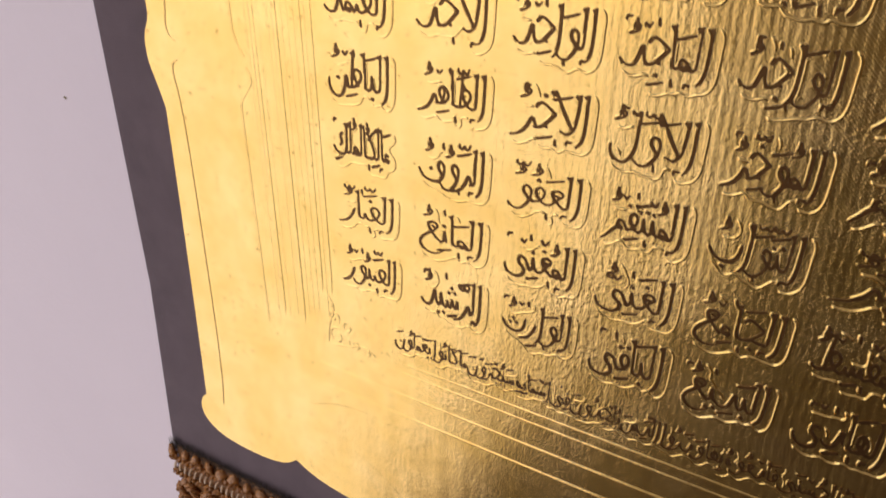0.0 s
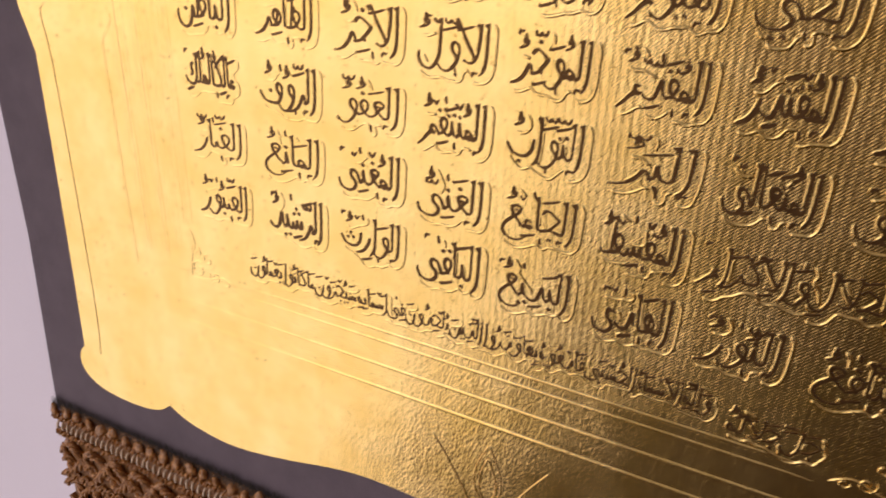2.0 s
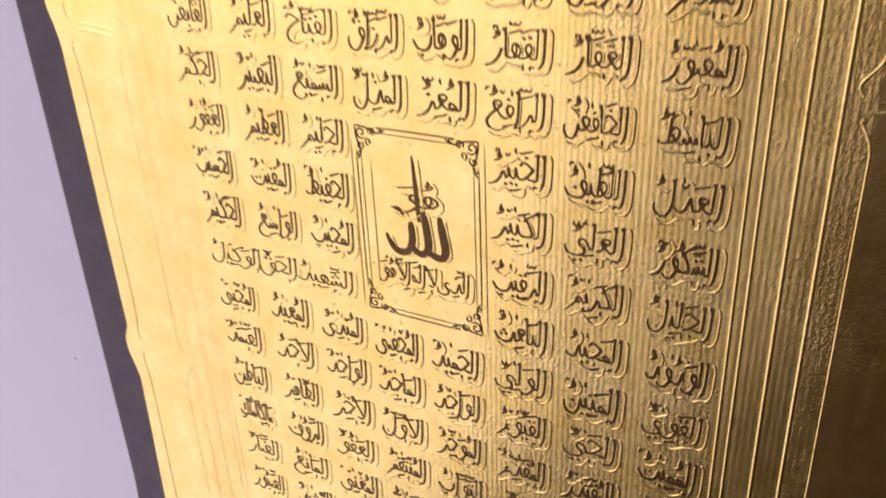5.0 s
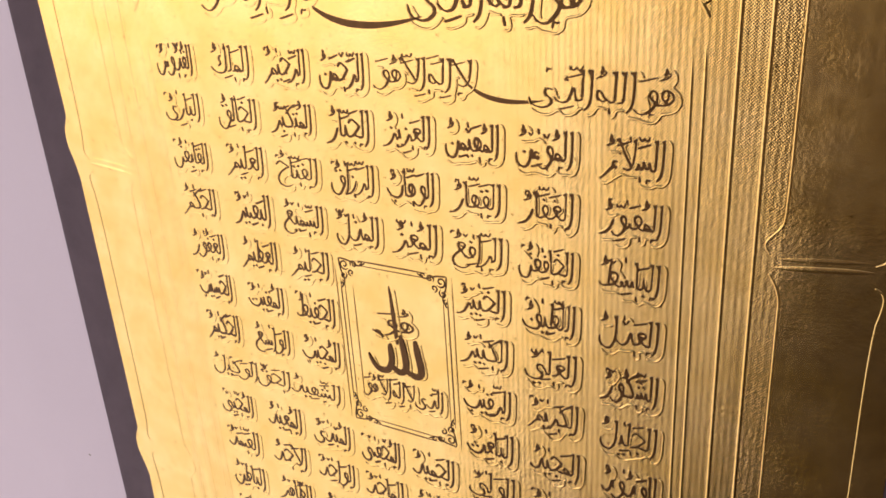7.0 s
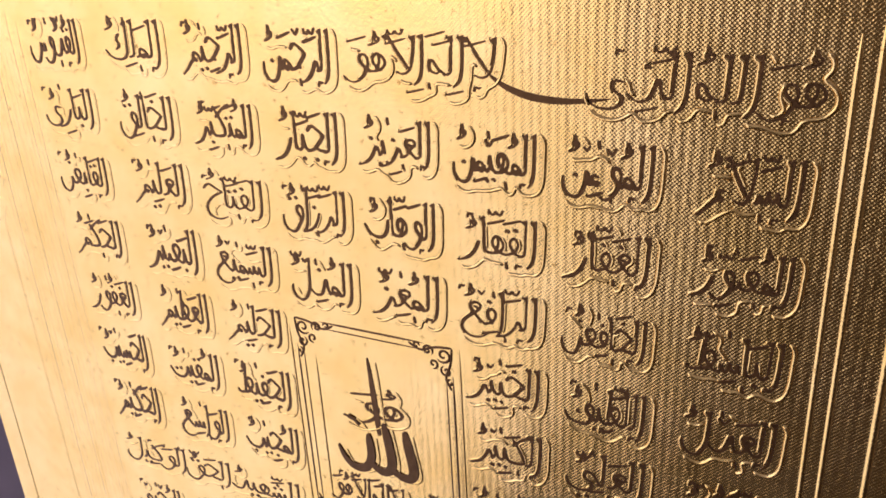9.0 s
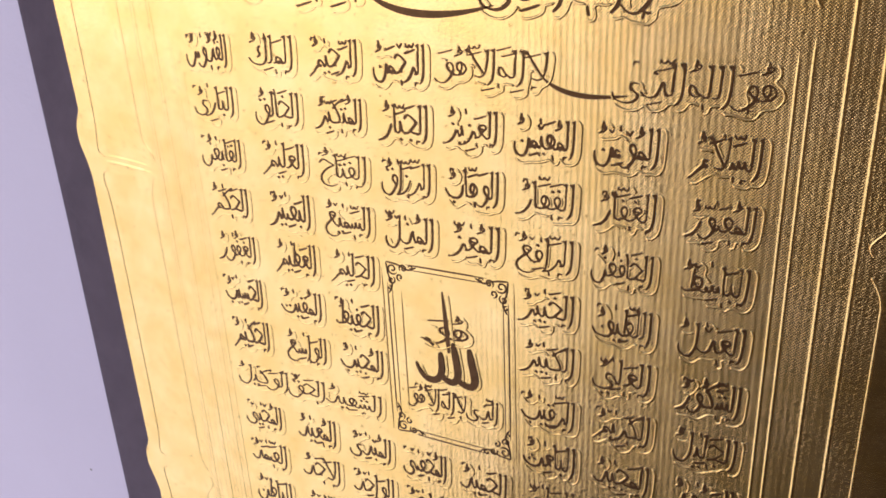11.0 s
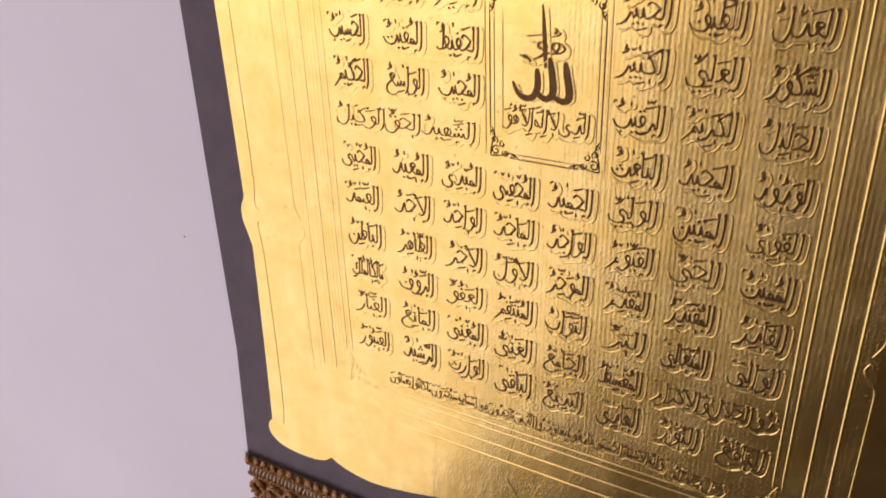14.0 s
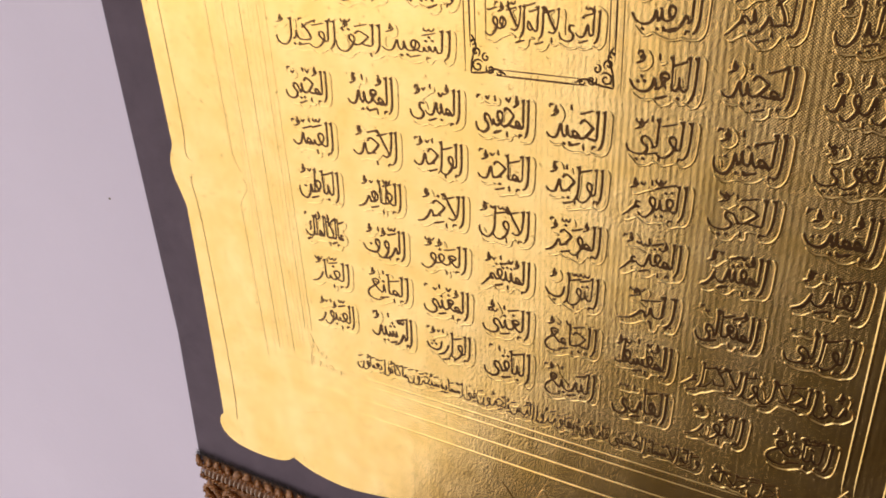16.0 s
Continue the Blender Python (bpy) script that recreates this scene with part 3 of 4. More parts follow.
def contours(g, level, lo, step):
    """Closed lines along which the raster crosses the level (marching squares), thinned to every step-th point."""
    f = g > level
    code = f[:-1, :-1] * 1 + f[:-1, 1:] * 2 + f[1:, 1:] * 4 + f[1:, :-1] * 8
    table = {1: ((3, 0),), 2: ((0, 1),), 3: ((3, 1),), 4: ((1, 2),), 5: ((3, 2), (1, 0)), 6: ((0, 2),), 7: ((3, 2),), 8: ((2, 3),), 9: ((2, 0),), 10: ((0, 3), (2, 1)), 11: ((2, 1),), 12: ((1, 3),), 13: ((1, 0),), 14: ((0, 3),)}
    nxt, spot = {}, {}
    for i, j in zip(*np.nonzero((code > 0) & (code < 15))):
        corners = ((i, j), (i, j + 1), (i + 1, j + 1), (i + 1, j))
        for e0, e1 in table[int(code[i, j])]:
            ids = []
            for e in (e0, e1):
                p, q = corners[e], corners[(e + 1) % 4]
                key = (min(p, q), max(p, q))
                if key not in spot:
                    ga, gb = g[p], g[q]
                    w = (level - ga) / (gb - ga)
                    spot[key] = ((p[1] + (q[1] - p[1]) * w) * CELL + lo[0], (p[0] + (q[0] - p[0]) * w) * CELL + lo[1])
                ids.append(key)
            nxt[ids[0]] = ids[1]
    loops = []
    while nxt:
        start, cur = next(iter(nxt)), None
        cur, line = start, []
        while cur in nxt:
            line.append(spot[cur])
            cur = nxt.pop(cur)
        if len(line) >= 4 * step:
            loops.append(np.array(line[::step]))
    return loops


def ink_mesh(name, loops, mat=None, depth=0.0002, y=0.0):
    cu = bpy.data.curves.new(name, "CURVE")
    cu.dimensions, cu.fill_mode, cu.extrude = "2D", "BOTH", depth
    for lp in loops:
        sp = cu.splines.new("POLY")
        sp.points.add(len(lp) - 1)
        for q, (u, v) in zip(sp.points, lp):
            q.co = (*lean(u, v), 0, 1)
        sp.use_cyclic_u = True
    return curve_mesh(name, cu, y, mat or INK)


def loose_parts(me):
    """The separate pieces of a mesh as meshes of their own, largest first, each with its size."""
    n = len(me.vertices)
    co = np.empty(n * 3)
    me.vertices.foreach_get("co", co)
    co = co.reshape(-1, 3)
    key = {}
    root = list(range(n))

    def find(i):
        while root[i] != i:
            root[i] = root[root[i]]
            i = root[i]
        return i

    faces = [tuple(p.vertices) for p in me.polygons]
    for i, c in enumerate(np.round(co * 1e7).astype(int).tolist()):
        root[find(i)] = find(key.setdefault(tuple(c), i))
    for f in faces:
        for v in f[1:]:
            root[find(v)] = find(f[0])
    groups = {}
    for f in faces:
        groups.setdefault(find(f[0]), []).append(f)
    out = []
    for g in groups.values():
        used = sorted({v for f in g for v in f})
        at = {v: i for i, v in enumerate(used)}
        m = bpy.data.meshes.new("stroke")
        m.from_pydata(co[used].tolist(), [], [tuple(at[v] for v in f) for f in g])
        out.append((float(np.ptp(co[used], axis=0).max()), m))
    bpy.data.meshes.remove(me)
    return sorted(out, key=lambda p: -p[0])


def letter(word, u0, u1, v0, v1, halo=True, label="", thick=1.0, **style):
    """One written word, fitted into its place on the sheet, with the raised line that runs round it."""
    t = compose(word, **style)
    lo, hi = t.reshape(-1, 2).min(0), t.reshape(-1, 2).max(0)
    drawn = (hi[0] - lo[0]) / (hi[1] - lo[1]) / ((u1 - u0) / (v1 - v0))
    if drawn < 1.0:  # a short word is written larger with the same pen
        t = compose(word, weight=max(0.6, drawn), **style)
        lo, hi = t.reshape(-1, 2).min(0), t.reshape(-1, 2).max(0)
    t = (t - lo) / (hi - lo) * np.array([u1 - u0, v1 - v0]) + np.array([u0, v0])
    g, org = raster(t, 0.0060)
    g = nib(g, ((1, 1),))
    soft = blurred(g, 1.3)
    strokes = loose_parts(ink_mesh("calligraphy_word", contours(soft, 0.53, org, 3)))
    word_ob = part("calligraphy_word", strokes[0][1], INK, hanging, label)
    for size, me in strokes[1:]:
        part("letter_stroke" if size > 0.0038 else "vowel_mark", me, INK, word_ob)
    if halo:
        bite = min(1.0, max(0.0, (u0 - 0.03) / 0.13))  # the stamp bites deeper towards the right
        wide = blurred(g, 10.0 * (1.0 if thick >= 1 else 0.6))
        wide = np.roll(np.roll(wide, 7, 1), -8, 0)
        tagged(part("relief_edge", ridge("relief_edge", facing(contours(blurred(g, 2.5), 0.14, org, 4), -0.95, 0.1, 0.45, 12, 3), GOLD_LINE, 0.0008 + 0.0002 * bite, 0.00022 + 0.0002 * bite), None, word_ob), kind="stuff")
        part("word_outline", ridge("word_outline", facing(contours(wide, 0.08, org, 4), 0.8, -0.6, -0.3), GOLD_LINE, 0.0009 + 0.0004 * bite, 0.00026 + 0.00036 * bite), None, word_ob)


def facing(loops, nx, ny, least, longest=40, shortest=8):
    """Those stretches of closed lines that face a given way, where the stamp bites deepest."""
    out = []
    for lp in loops:
        if len(lp) < longest:
            continue
        d = np.roll(lp, -2, 0) - np.roll(lp, 2, 0)
        d /= np.maximum(np.linalg.norm(d, axis=1), 1e-12)[:, None]
        turn = np.sum(lp[:, 0] * np.roll(lp[:, 1], -1) - np.roll(lp[:, 0], -1) * lp[:, 1])
        face = (d[:, 1] * nx - d[:, 0] * ny) * (1 if turn > 0 else -1) > least
        if face.all():
            out.append((lp, True))
            continue
        s0 = int(np.argmin(face))
        lp, face = np.roll(lp, -s0, 0), np.roll(face, -s0)
        run = []
        for q, f in zip(lp, face):
            if f:
                run.append(q)
            elif run:
                if len(run) > shortest:
                    out.append((run, False))
                run = []
        if len(run) > shortest:
            out.append((run, False))
    return out


# the columns stand at uneven steps, and each row sinks a little towards the right
SHIFT_TOP = (-0.0016, 0.0018, 0.0016, 0.0008, -0.0010, -0.0022, -0.0031, -0.0012)
SHIFT_LOW = (0.0005, 0.0024, 0.0023, 0.0010, -0.0002, -0.0003, -0.0005, 0.0007)
SINK = (0.0012, 0.0011, 0.0006, -0.0004, -0.0010, -0.0016, -0.0022, -0.0030)
ROW = lambda r: 0.2685 - 0.0224 * (r - 1)


def cell(r, c):
    """The middle of a name's place on the sheet."""
    k = min(1.0, max(0.0, (r - 3) / 4))
    return -0.001 + 0.0303 * c + SHIFT_TOP[c] * (1 - k) + SHIFT_LOW[c] * k, ROW(r) + SINK[c]


NAMES = [
    (0, 0, "القُدُّوسُ المَلِكُ الرَّحِيمُ الرَّحْمَنُ"),
    (1, 0, "البَارِئُ الخَالِقُ المُتَكَبِّرُ الجَبَّارُ العَزِيزُ المُهَيْمِنُ المُؤْمِنُ السَّلَامُ"),
    (2, 0, "القَابِضُ العَلِيمُ الفَتَّاحُ الرَّزَّاقُ الوَهَّابُ القَهَّارُ الغَفَّارُ المُصَوِّرُ"),
    (3, 0, "الحَكَمُ البَصِيرُ السَّمِيعُ المُذِلُّ المُعِزُّ الرَّافِعُ الخَافِضُ البَاسِطُ"),
    (4, 0, "الغَفُورُ العَظِيمُ الحَلِيمُ"), (4, 5, "الخَبِيرُ اللَّطِيفُ العَدْلُ"),
    (5, 0, "الحَسِيبُ المُقِيتُ الحَفِيظُ"), (5, 5, "الكَبِيرُ العَلِيُّ الشَّكُورُ"),
    (6, 0, "الحَكِيمُ الوَاسِعُ المُجِيبُ"), (6, 5, "الرَّقِيبُ الكَرِيمُ الجَلِيلُ"),
    (7, 5, "البَاعِثُ المَجِيدُ الوَدُودُ"),
    (8, 0, "المُحْيِى المُعِيدُ المُبْدِئُ المُحْصِى الحَمِيدُ الوَلِيُّ المَتِينُ القَوِيُّ"),
    (9, 0, "الصَّمَدُ الاَحَدُ الوَاحِدُ المَاجِدُ الوَاجِدُ القَيُّومُ الحَيُّ المُمِيتُ"),
    (10, 0, "البَاطِنُ الظَّاهِرُ الاَخِرُ الاَوَّلُ المُؤَخِّرُ المُقَدِّمُ المُقْتَدِرُ القَادِرُ"),
    (11, 0, "مَالِكُالمُلْكِ الرَّؤُفُ العَفُوُّ المُنْتَقِمُ التَّوَّابُ البَرُّ المُتَعَالِى الوَالِى"),
    (12, 0, "الضَّارُّ المَانِعُ المُغْنِى الغَنِىُّ الجَامِعُ المُقْسِطُ"),
    (13, 0, "الصَّبُورُ الرَّشِيدُ الوَارِثُ البَاقِى البَدِيعُ الهَادِى النُّورُ النَّافِعُ"),
]
for r, c0, line in NAMES:
    for i, word in enumerate(line.split()):
        c = c0 + i
        w = 0.0112 + 0.00012 * (c % 3)
        u, v = cell(r, c)
        letter(word, u - w, u + w, v - 0.0084, v + 0.0086)
letter("هُوَ اللهُ الَّذِى", 0.172, 0.2235, 0.2800, 0.2968)
letter("لَا اِلَهَ اِلَّا هُوَ", 0.1055, 0.150, 0.2822, 0.2988)
letter("الشَّهِيدُ الحَقُّ الوَكِيلُ", -0.0125, 0.0705, ROW(7) - 0.006, ROW(7) + 0.0085)
letter("ذُو الجَلَالِ وَالاِكْرَامِ", 0.166, 0.2245, ROW(12) - 0.0110, ROW(12) + 0.0048)
letter("جَلَّ جَلَالُهُ", 0.1815, 0.2065, -0.0325, -0.0205)
# heading
letter("هُوَ اللهُ الَّذِى", 0.124, 0.1925, 0.3085, 0.3350)
letter("لَا اِلَهَ اِلَّا هُوَ", 0.0200, 0.083, 0.3105, 0.3360)
# verse under the names
letter("وَلِلَّهِ الاَسْمَاءُ الحُسْنَى فَادْعُوهُ بِهَا وَذَرُوا الَّذِينَ يُلْحِدُونَ فِى اَسْمَائِهِ سَيُجْزَوْنَ مَا كَانُوا يَعْمَلُونَ", 0.0095, 0.1765, -0.0282, -0.0170, thick=0.5)
# panel in the middle
letter("هُوَ", 0.0932, 0.1155, 0.1745, 0.1895)
letter("الَّذِى لَا اِلَهَ اِلَّا هُوَ", 0.0845, 0.1280, 0.1390, 0.1540)


def swash(p0, p1, p2, p3, w):
    """A long tapering pen stroke."""
    a, b, k = [], [], 24
    for i in range(k + 1):
        s = i / k
        q = [(1 - s) ** 3 * c0 + 3 * (1 - s) ** 2 * s * c1 + 3 * (1 - s) * s * s * c2 + s ** 3 * c3 for c0, c1, c2, c3 in zip(p0, p1, p2, p3)]
        th = w * (0.15 + math.sin(math.pi * min(1, s * 0.9 + 0.1)) ** 0.8)
        a.append((q[0], q[1] + th / 2))
        b.append((q[0], q[1] - th / 2))
    return a + b[::-1]


for loop in (swash((0.148, 0.2880), (0.155, 0.2820), (0.166, 0.2818), (0.178, 0.2838), 0.0016), swash((0.080, 0.3155), (0.092, 0.3070), (0.112, 0.3074), (0.130, 0.3122), 0.0024)):
    part("pen_stroke", ink_mesh("pen_stroke", [np.array(loop)]), None, sheet)


def pen(line, widths):
    """Outline of a pen stroke along a smooth line, its width changing on the way."""
    p = np.array(rounded(line, 3))
    d = np.gradient(p, axis=0)
    d /= np.linalg.norm(d, axis=1)[:, None]
    w = np.interp(np.linspace(0, 1, len(p)), np.linspace(0, 1, len(widths)), widths)[:, None] / 2
    side = np.stack([-d[:, 1], d[:, 0]], 1) * w
    return np.concatenate([p + side, (p - side)[::-1]])


layer = 0
for line, widths in (
    ([(0.1042, 0.1992), (0.1048, 0.1940), (0.1053, 0.1860), (0.1058, 0.1780), (0.1062, 0.1715)], (0.0002, 0.0012, 0.0019, 0.0019, 0.0010)),
    ([(0.1155, 0.1752), (0.1165, 0.1690), (0.1178, 0.1625), (0.1178, 0.1588), (0.1150, 0.1568), (0.1098, 0.1590)], (0.0012, 0.0032, 0.0036, 0.0034, 0.0028, 0.0020)),
    ([(0.1082, 0.1765), (0.1092, 0.1700), (0.1102, 0.1630), (0.1095, 0.1588), (0.1060, 0.1570), (0.1020, 0.1600)], (0.0012, 0.0030, 0.0034, 0.0032, 0.0026, 0.0020)),
    ([(0.1020, 0.1710), (0.1024, 0.1670), (0.1026, 0.1620), (0.1003, 0.1572), (0.0958, 0.1565), (0.0922, 0.1590), (0.0900, 0.1640)], (0.0010, 0.0026, 0.0030, 0.0030, 0.0026, 0.0016, 0.0003)),
    ([(0.0950, 0.1765), (0.0975, 0.1755), (0.0990, 0.1735)], (0.0004, 0.0012, 0.0004)),
):
    layer += 1
    ob = part("pen_stroke", ink_mesh("pen_stroke", [pen(line, widths)], y=-0.00006 * layer), None, hanging)
    part("word_outline", ridge("word_outline", [([(u + 0.0028, v - 0.0008) for u, v in rounded(line, 2)], False)], GOLD_LINE, 0.0011, 0.0004), None, ob)

# ---------------------------------------------------------------- ornaments
def spiral(cx, cy, r, turns, a0, sx=1, sy=1):
    k = int(14 * turns)
    return [(cx + sx * r * (1 - 0.8 * i / k) * math.cos(a0 + 2 * math.pi * turns * i / k), cy + sy * r * (1 - 0.8 * i / k) * math.sin(a0 + 2 * math.pi * turns * i / k)) for i in range(k + 1)]


def corner_curls(cx, cy, sx, sy, size):
    s = size
    lines = [spiral(cx + sx * a * s, cy + sy * b * s, c * s, t, d, sx, sy) for a, b, c, t, d in (
        (0.22, 0.22, 0.20, 1.3, 0.6), (0.62, 0.16, 0.15, 1.2, 2.4), (0.16, 0.62, 0.15, 1.2, 5.2), (0.48, 0.48, 0.13, 1.1, 1.4), (0.90, 0.08, 0.09, 1.0, 3.0), (0.08, 0.90, 0.09, 1.0, 4.4))]
    lines += [rounded([(cx, cy), (cx + sx * 0.45 * s, cy + sy * 0.04 * s), (cx + sx * 0.8 * s, cy + sy * 0.22 * s), (cx + sx * 1.1 * s, cy + sy * 0.04 * s)]),
              rounded([(cx, cy), (cx + sx * 0.04 * s, cy + sy * 0.45 * s), (cx + sx * 0.22 * s, cy + sy * 0.8 * s), (cx + sx * 0.04 * s, cy + sy * 1.1 * s)])]
    return [(p, False) for p in lines]


PL, PR, PB, PT = 0.0785, 0.1335, 0.1265, 0.2085
for cx, cy, sx, sy in ((PL, PT, 1, -1), (PR, PT, -1, -1), (PL, PB, 1, 1), (PR, PB, -1, 1)):
    part("panel_corner_ornament", ridge("panel_corner_ornament", corner_curls(cx, cy, sx, sy, 0.0130), INK, 0.0010, 0.00035), None, sheet, "dark brown scrollwork corner")
for off, w in ((0.0, 0.0009), (0.0022, 0.0006)):
    for a, b in (((PL + off, PB + 0.009), (PL + off, PT - 0.009)), ((PR - off, PB + 0.009), (PR - off, PT - 0.009)), ((PL + 0.009, PT - off), (PR - 0.009, PT - off)), ((PL + 0.009, PB + off), (PR - 0.009, PB + off))):
        part("panel_line", ridge("panel_line", [(dense(a, b), False)], INK, w, 0.0003), None, sheet)
for a, b in (((PL - 0.0024, PB), (PL - 0.0024, PT - 0.003)), ((PR + 0.0024, PB - 0.002), (PR + 0.0024, PT)), ((PL + 0.0065, PB + 0.012), (PL + 0.0065, PT - 0.012))):
    part("panel_line", ridge("panel_line", [(dense(a, b), False)], GOLD_LINE, 0.0009, 0.0004), None, sheet)
for sx, cx in ((1, IN_L - 0.003), (-1, IN_R + 0.003)):
    part("border_corner_ornament", ridge("border_corner_ornament", corner_curls(cx, IN_B - 0.003, sx, 1, 0.0195), GOLD_LINE, 0.001, 0.0002 if sx > 0 else 0.0006), None, sheet)
    part("border_corner_ornament", ridge("border_corner_ornament", corner_curls(cx - sx * 0.003, IN_T + 0.003, sx, -1, 0.0320), GOLD_LINE, 0.0018, 0.0003 if sx > 0 else 0.0007), None, sheet)


def leaf(cx, base, tip, w):
    up_side = [(cx - w * math.sin(math.pi * (i / 10) ** 0.8) , base + (tip - base) * i / 10) for i in range(11)]
    return up_side + [(2 * cx - u, v) for u, v in reversed(up_side[:-1])]


for w, b, t in ((0.0052, -0.092, -0.0645), (0.0032, -0.090, -0.0700)):
    part("leaf_ornament", ridge("leaf_ornament", [(rounded(leaf(0.1085, b, t, w), 1), False)], GOLD_LINE, 0.0009, 0.00055), None, sheet)
for f in (lambda p: p, lambda p: [(0.217 - u, v) for u, v in p]):
    part("leaf_ornament", ridge("leaf_ornament", [(f(rounded([(0.0865, -0.0675), (0.092, -0.075), (0.099, -0.086), (0.1025, -0.094)], 2)), False)], GOLD_LINE, 0.0010, 0.0005), None, sheet)
    part("leaf_ornament", ridge("leaf_ornament", [(f(rounded([(-0.033, -0.0700), (-0.020, -0.0640), (-0.004, -0.0620), (0.006, -0.0640)], 2)), False), (f(rounded([(-0.020, -0.083), (-0.006, -0.087), (0.010, -0.098)], 2)), False)], GOLD_LINE, 0.0012, 0.00016), None, sheet)

# ---------------------------------------------------------------- braid trim
TRIM_T, TRIM_B = -0.1325, -0.205
trim = part("braid_trim", plate("braid_trim", [(-0.1150, TRIM_B), (-0.1135, TRIM_T), (0.324, TRIM_T), (0.326, TRIM_B)], -0.0014, 0.0006, WOVEN, 0.0006), None, hanging, "brown and gold woven gimp braid")


def tube(points, radius, sides=6, squash=1.0):
    bm = bmesh.new()
    rings = []
    k = len(points)
    for i, p in enumerate(points):
        d = (Vector(points[min(i + 1, k - 1)]) - Vector(points[max(i - 1, 0)])).normalized()
        a = d.cross(Vector((0, 1, 0))).normalized()
        b = d.cross(a)
        rings.append([bm.verts.new(Vector(p) + (a * math.cos(2 * math.pi * j / sides) + b * squash * math.sin(2 * math.pi * j / sides)) * radius) for j in range(sides)])
    for r0, r1 in zip(rings, rings[1:]):
        for j in range(sides):
            bm.faces.new((r0[j], r0[(j + 1) % sides], r1[(j + 1) % sides], r1[j]))
    bm.faces.new(rings[0])
    bm.faces.new(rings[-1])
    bmesh.ops.recalc_face_normals(bm, faces=bm.faces)
    for f in bm.faces:
        f.smooth = True
    return bm


def shared(name, bm, mat):
    me = bpy.data.meshes.new(name)
    bm.to_mesh(me)
    bm.free()
    me.materials.append(mat)
    return me


rng = random.Random(4)
def bulb():
    bm = bmesh.new()
    bmesh.ops.create_uvsphere(bm, u_segments=10, v_segments=7, radius=1.0)
    for v in bm.verts:
        k = 1.0 + 0.12 * math.sin(9 * v.co.z + 4 * v.co.x)
        k += 0.18 * noise.noise(v.co * 2.2)
        v.co = Vector((v.co.x * 0.0023 * k, v.co.y * 0.0017 * k, v.co.z * 0.0034 * k + 0.0006 * v.co.x))
    for f in bm.faces:
        f.smooth = True
    return bm


loop_mesh = shared("cord_loop", bulb(), CORD)
stitch_mesh = shared("stitch", tube([(-0.0006, 0.0006, -0.0030), (-0.0002, -0.0006, -0.0018), (0.0, -0.0009, 0.0), (0.0002, -0.0006, 0.0018), (0.0006, 0.0006, 0.0030)], 0.00062, 5), THREAD)
for i in range(57):
    ob = part("cord_loop", loop_mesh, None, trim)
    ob.matrix_basis = pose(-0.1165 + i * 0.0078 + rng.uniform(-0.0009, 0.0009), -0.0022, -0.1345 + rng.uniform(-0.0010, 0.0010), rng.uniform(-15, 15), rng.uniform(-25, 25), rng.uniform(-25, 25)) @ Matrix.Diagonal((rng.uniform(0.9, 1.5), 1, rng.uniform(0.8, 1.2), 1))
for i in range(134):
    ob = part("stitch", stitch_mesh, None, trim)
    ob.matrix_basis = pose(-0.1145 + i * 0.0033 + rng.uniform(-0.0002, 0.0002), -0.0032, -0.1418 + rng.uniform(-0.0003, 0.0003), 0, rng.uniform(-8, 16), 0)
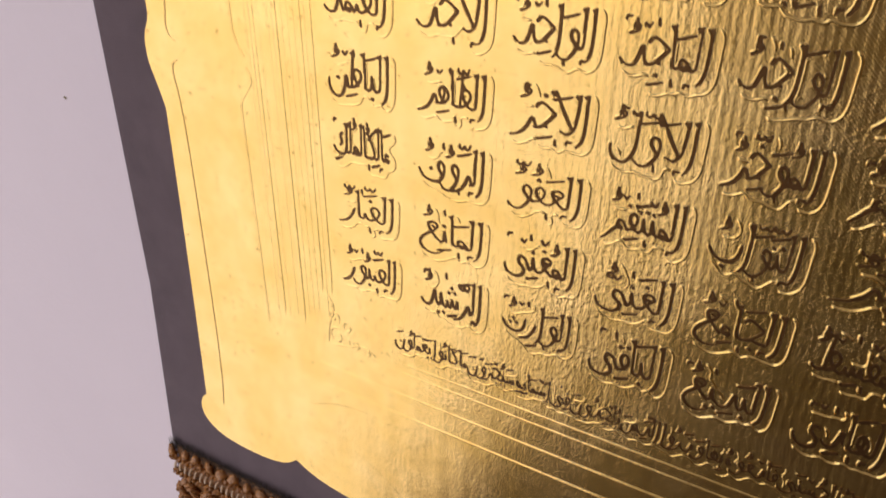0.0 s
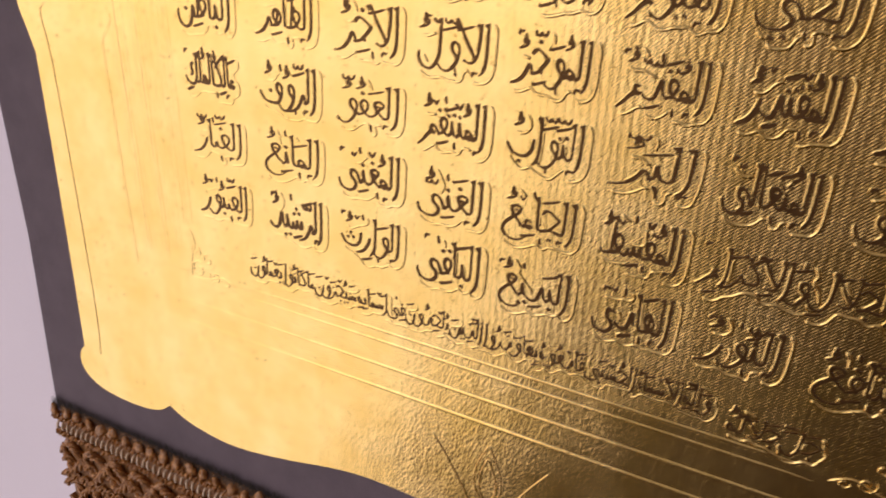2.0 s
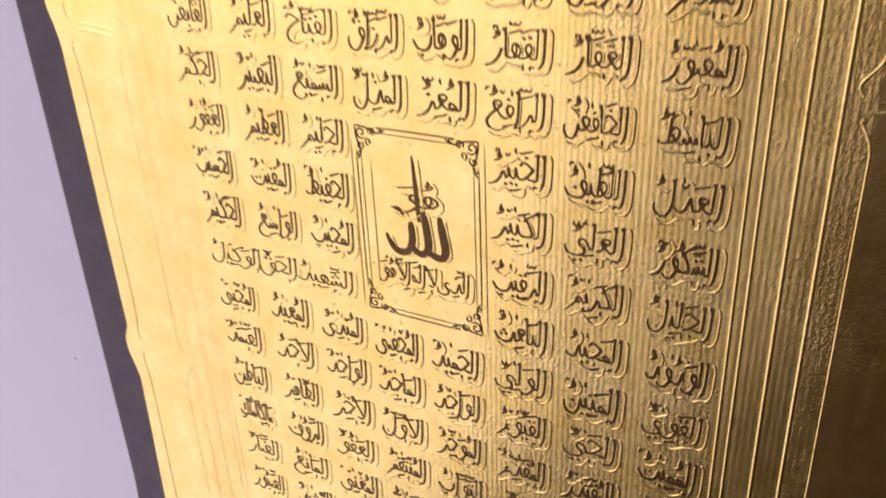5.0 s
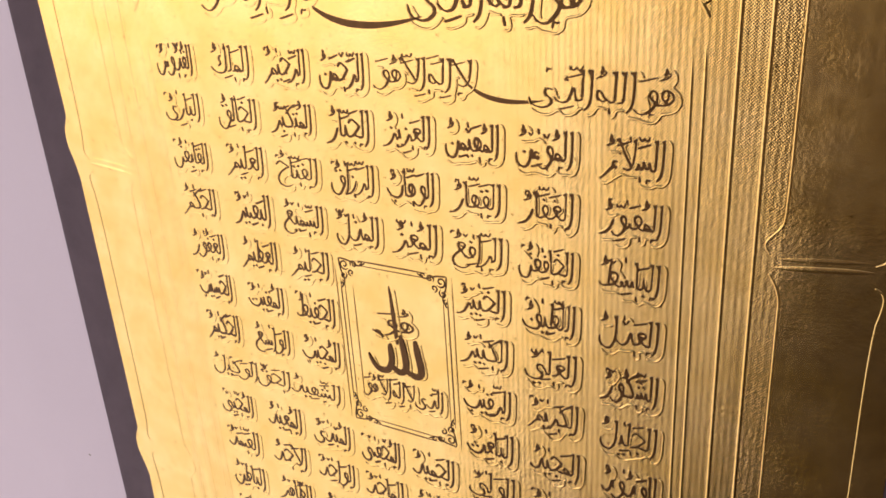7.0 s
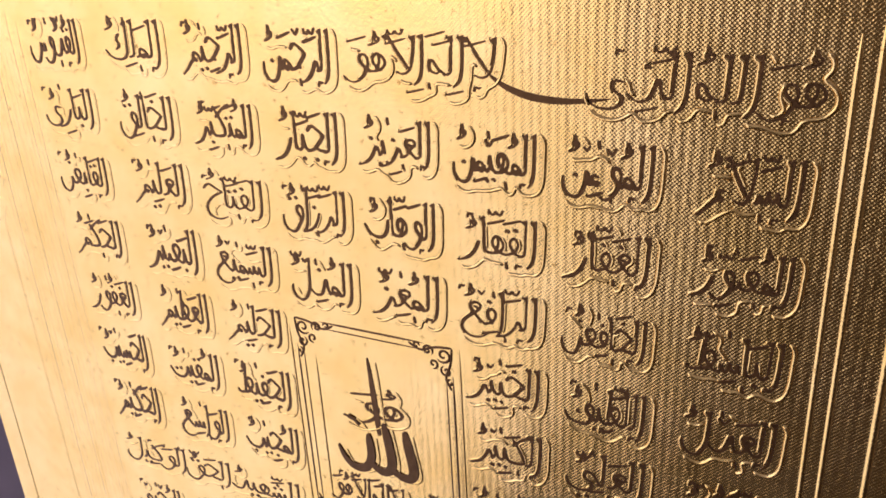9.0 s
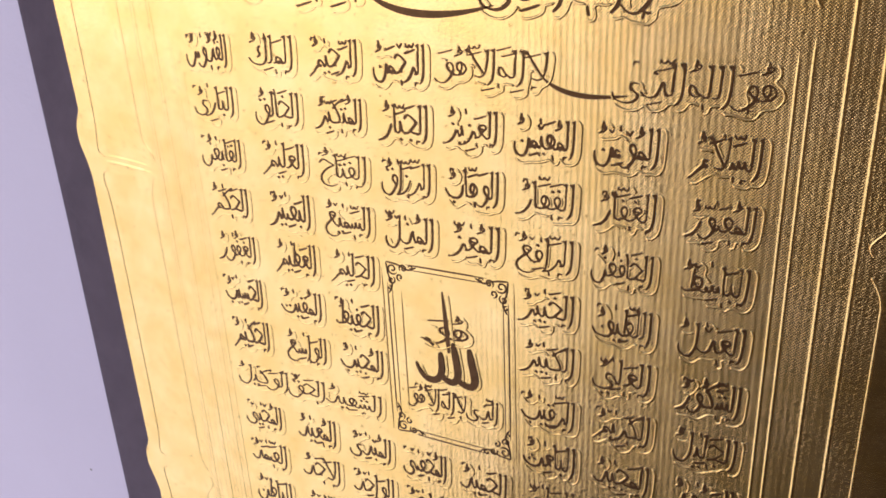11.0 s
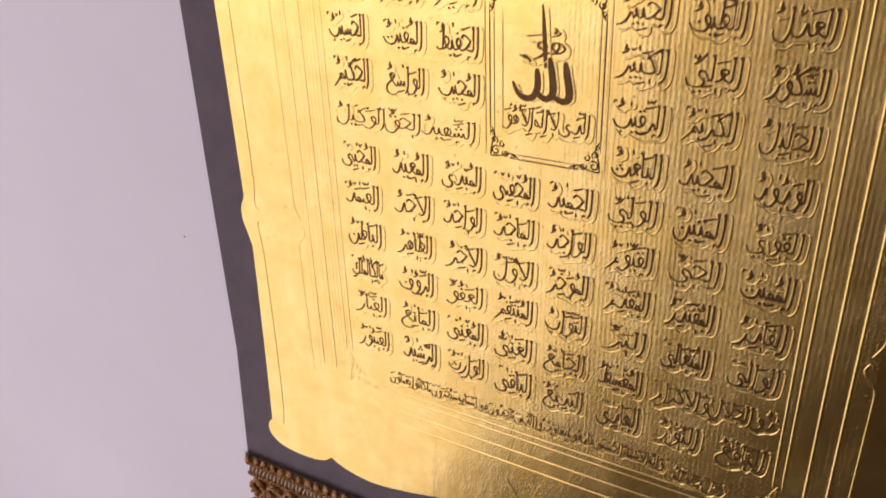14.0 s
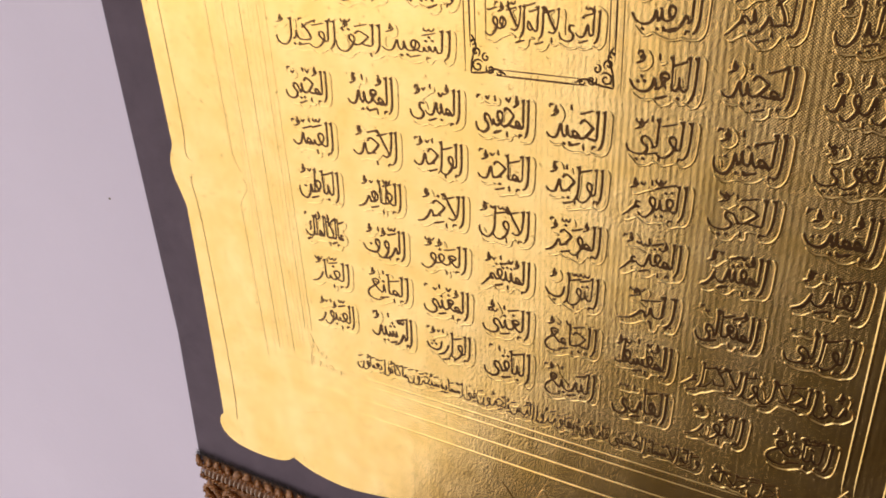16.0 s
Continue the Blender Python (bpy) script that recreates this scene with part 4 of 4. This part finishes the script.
for lane, (z0, amp, per, ph, rad) in enumerate(((-0.1372, 0.0004, 0.0053, 0.0, 0.0014), (-0.1468, 0.0004, 0.0053, 0.0, 0.0013), (-0.1590, 0.0075, 0.0300, 0.0, 0.0022), (-0.1590, 0.0075, 0.0300, math.pi, 0.0022), (-0.1600, 0.0050, 0.0150, 1.2, 0.0012), (-0.1580, 0.0050, 0.0150, 4.3, 0.0012), (-0.1725, 0.0010, 0.0060, 0.0, 0.0018), (-0.1830, 0.0065, 0.0260, 0.7, 0.0020), (-0.1830, 0.0065, 0.0260, 3.8, 0.0020), (-0.1940, 0.0010, 0.006, 0.0, 0.0018))):
    pts = [(-0.1165 + rng.uniform(-0.001, 0.001) * (i == 0) + 0.441 * i / 700, -0.0026 - 0.0011 * math.cos(4 * math.pi * 0.441 * i / 700 / per + lane), z0 + amp * math.sin(2 * math.pi * 0.441 * i / 700 / per + ph) + 0.0004 * math.sin(i * 0.7 + lane)) for i in range(701)]
    verts, faces = [], []
    for strand in range(3):
        for i, (px, py, pz) in enumerate(pts):
            a = 2 * math.pi * (px / (rad * 3.4) + strand / 3)
            q = pts[min(i + 1, 700)]
            dx, dz = q[0] - px, q[2] - pz
            dl = math.hypot(dx, dz) or 1.0
            cx, cy, cz = px - dz / dl * rad * 0.5 * math.cos(a), py + rad * 0.5 * math.sin(a), pz + dx / dl * rad * 0.5 * math.cos(a)
            for j in range(5):
                b = 2 * math.pi * j / 5
                verts.append((cx - dz / dl * rad * 0.56 * math.cos(b), cy + rad * 0.56 * math.sin(b), cz + dx / dl * rad * 0.56 * math.cos(b)))
        o = strand * 701 * 5
        faces += [(o + i * 5 + j, o + i * 5 + (j + 1) % 5, o + i * 5 + 5 + (j + 1) % 5, o + i * 5 + 5 + j) for i in range(700) for j in range(5)]
    me = bpy.data.meshes.new("gimp_cord")
    me.from_pydata(verts, [], faces)
    part("gimp_cord", smooth(me), CORD, trim)
# loose fibres standing up from the cord edge
verts, faces = [], []
for i in range(9000):
    x = rng.uniform(-0.118, 0.327)
    z = -0.1318 + rng.uniform(-0.003, 0.0022)
    h, dx = rng.uniform(0.001, 0.0034) + 0.0032 * rng.random() ** 3, rng.uniform(-0.0022, 0.0022)
    y = -0.0008 + rng.uniform(-0.0015, 0.001)
    s = len(verts)
    verts += [(x - 0.00014, y, z), (x + 0.00014, y, z), (x + dx, y - 0.0004, z + h)]
    faces.append((s, s + 1, s + 2))
me = bpy.data.meshes.new("loose_fibre")
me.from_pydata(verts, [], faces)
tagged(part("loose_fibre", me, FIBRE, trim), kind="stuff")
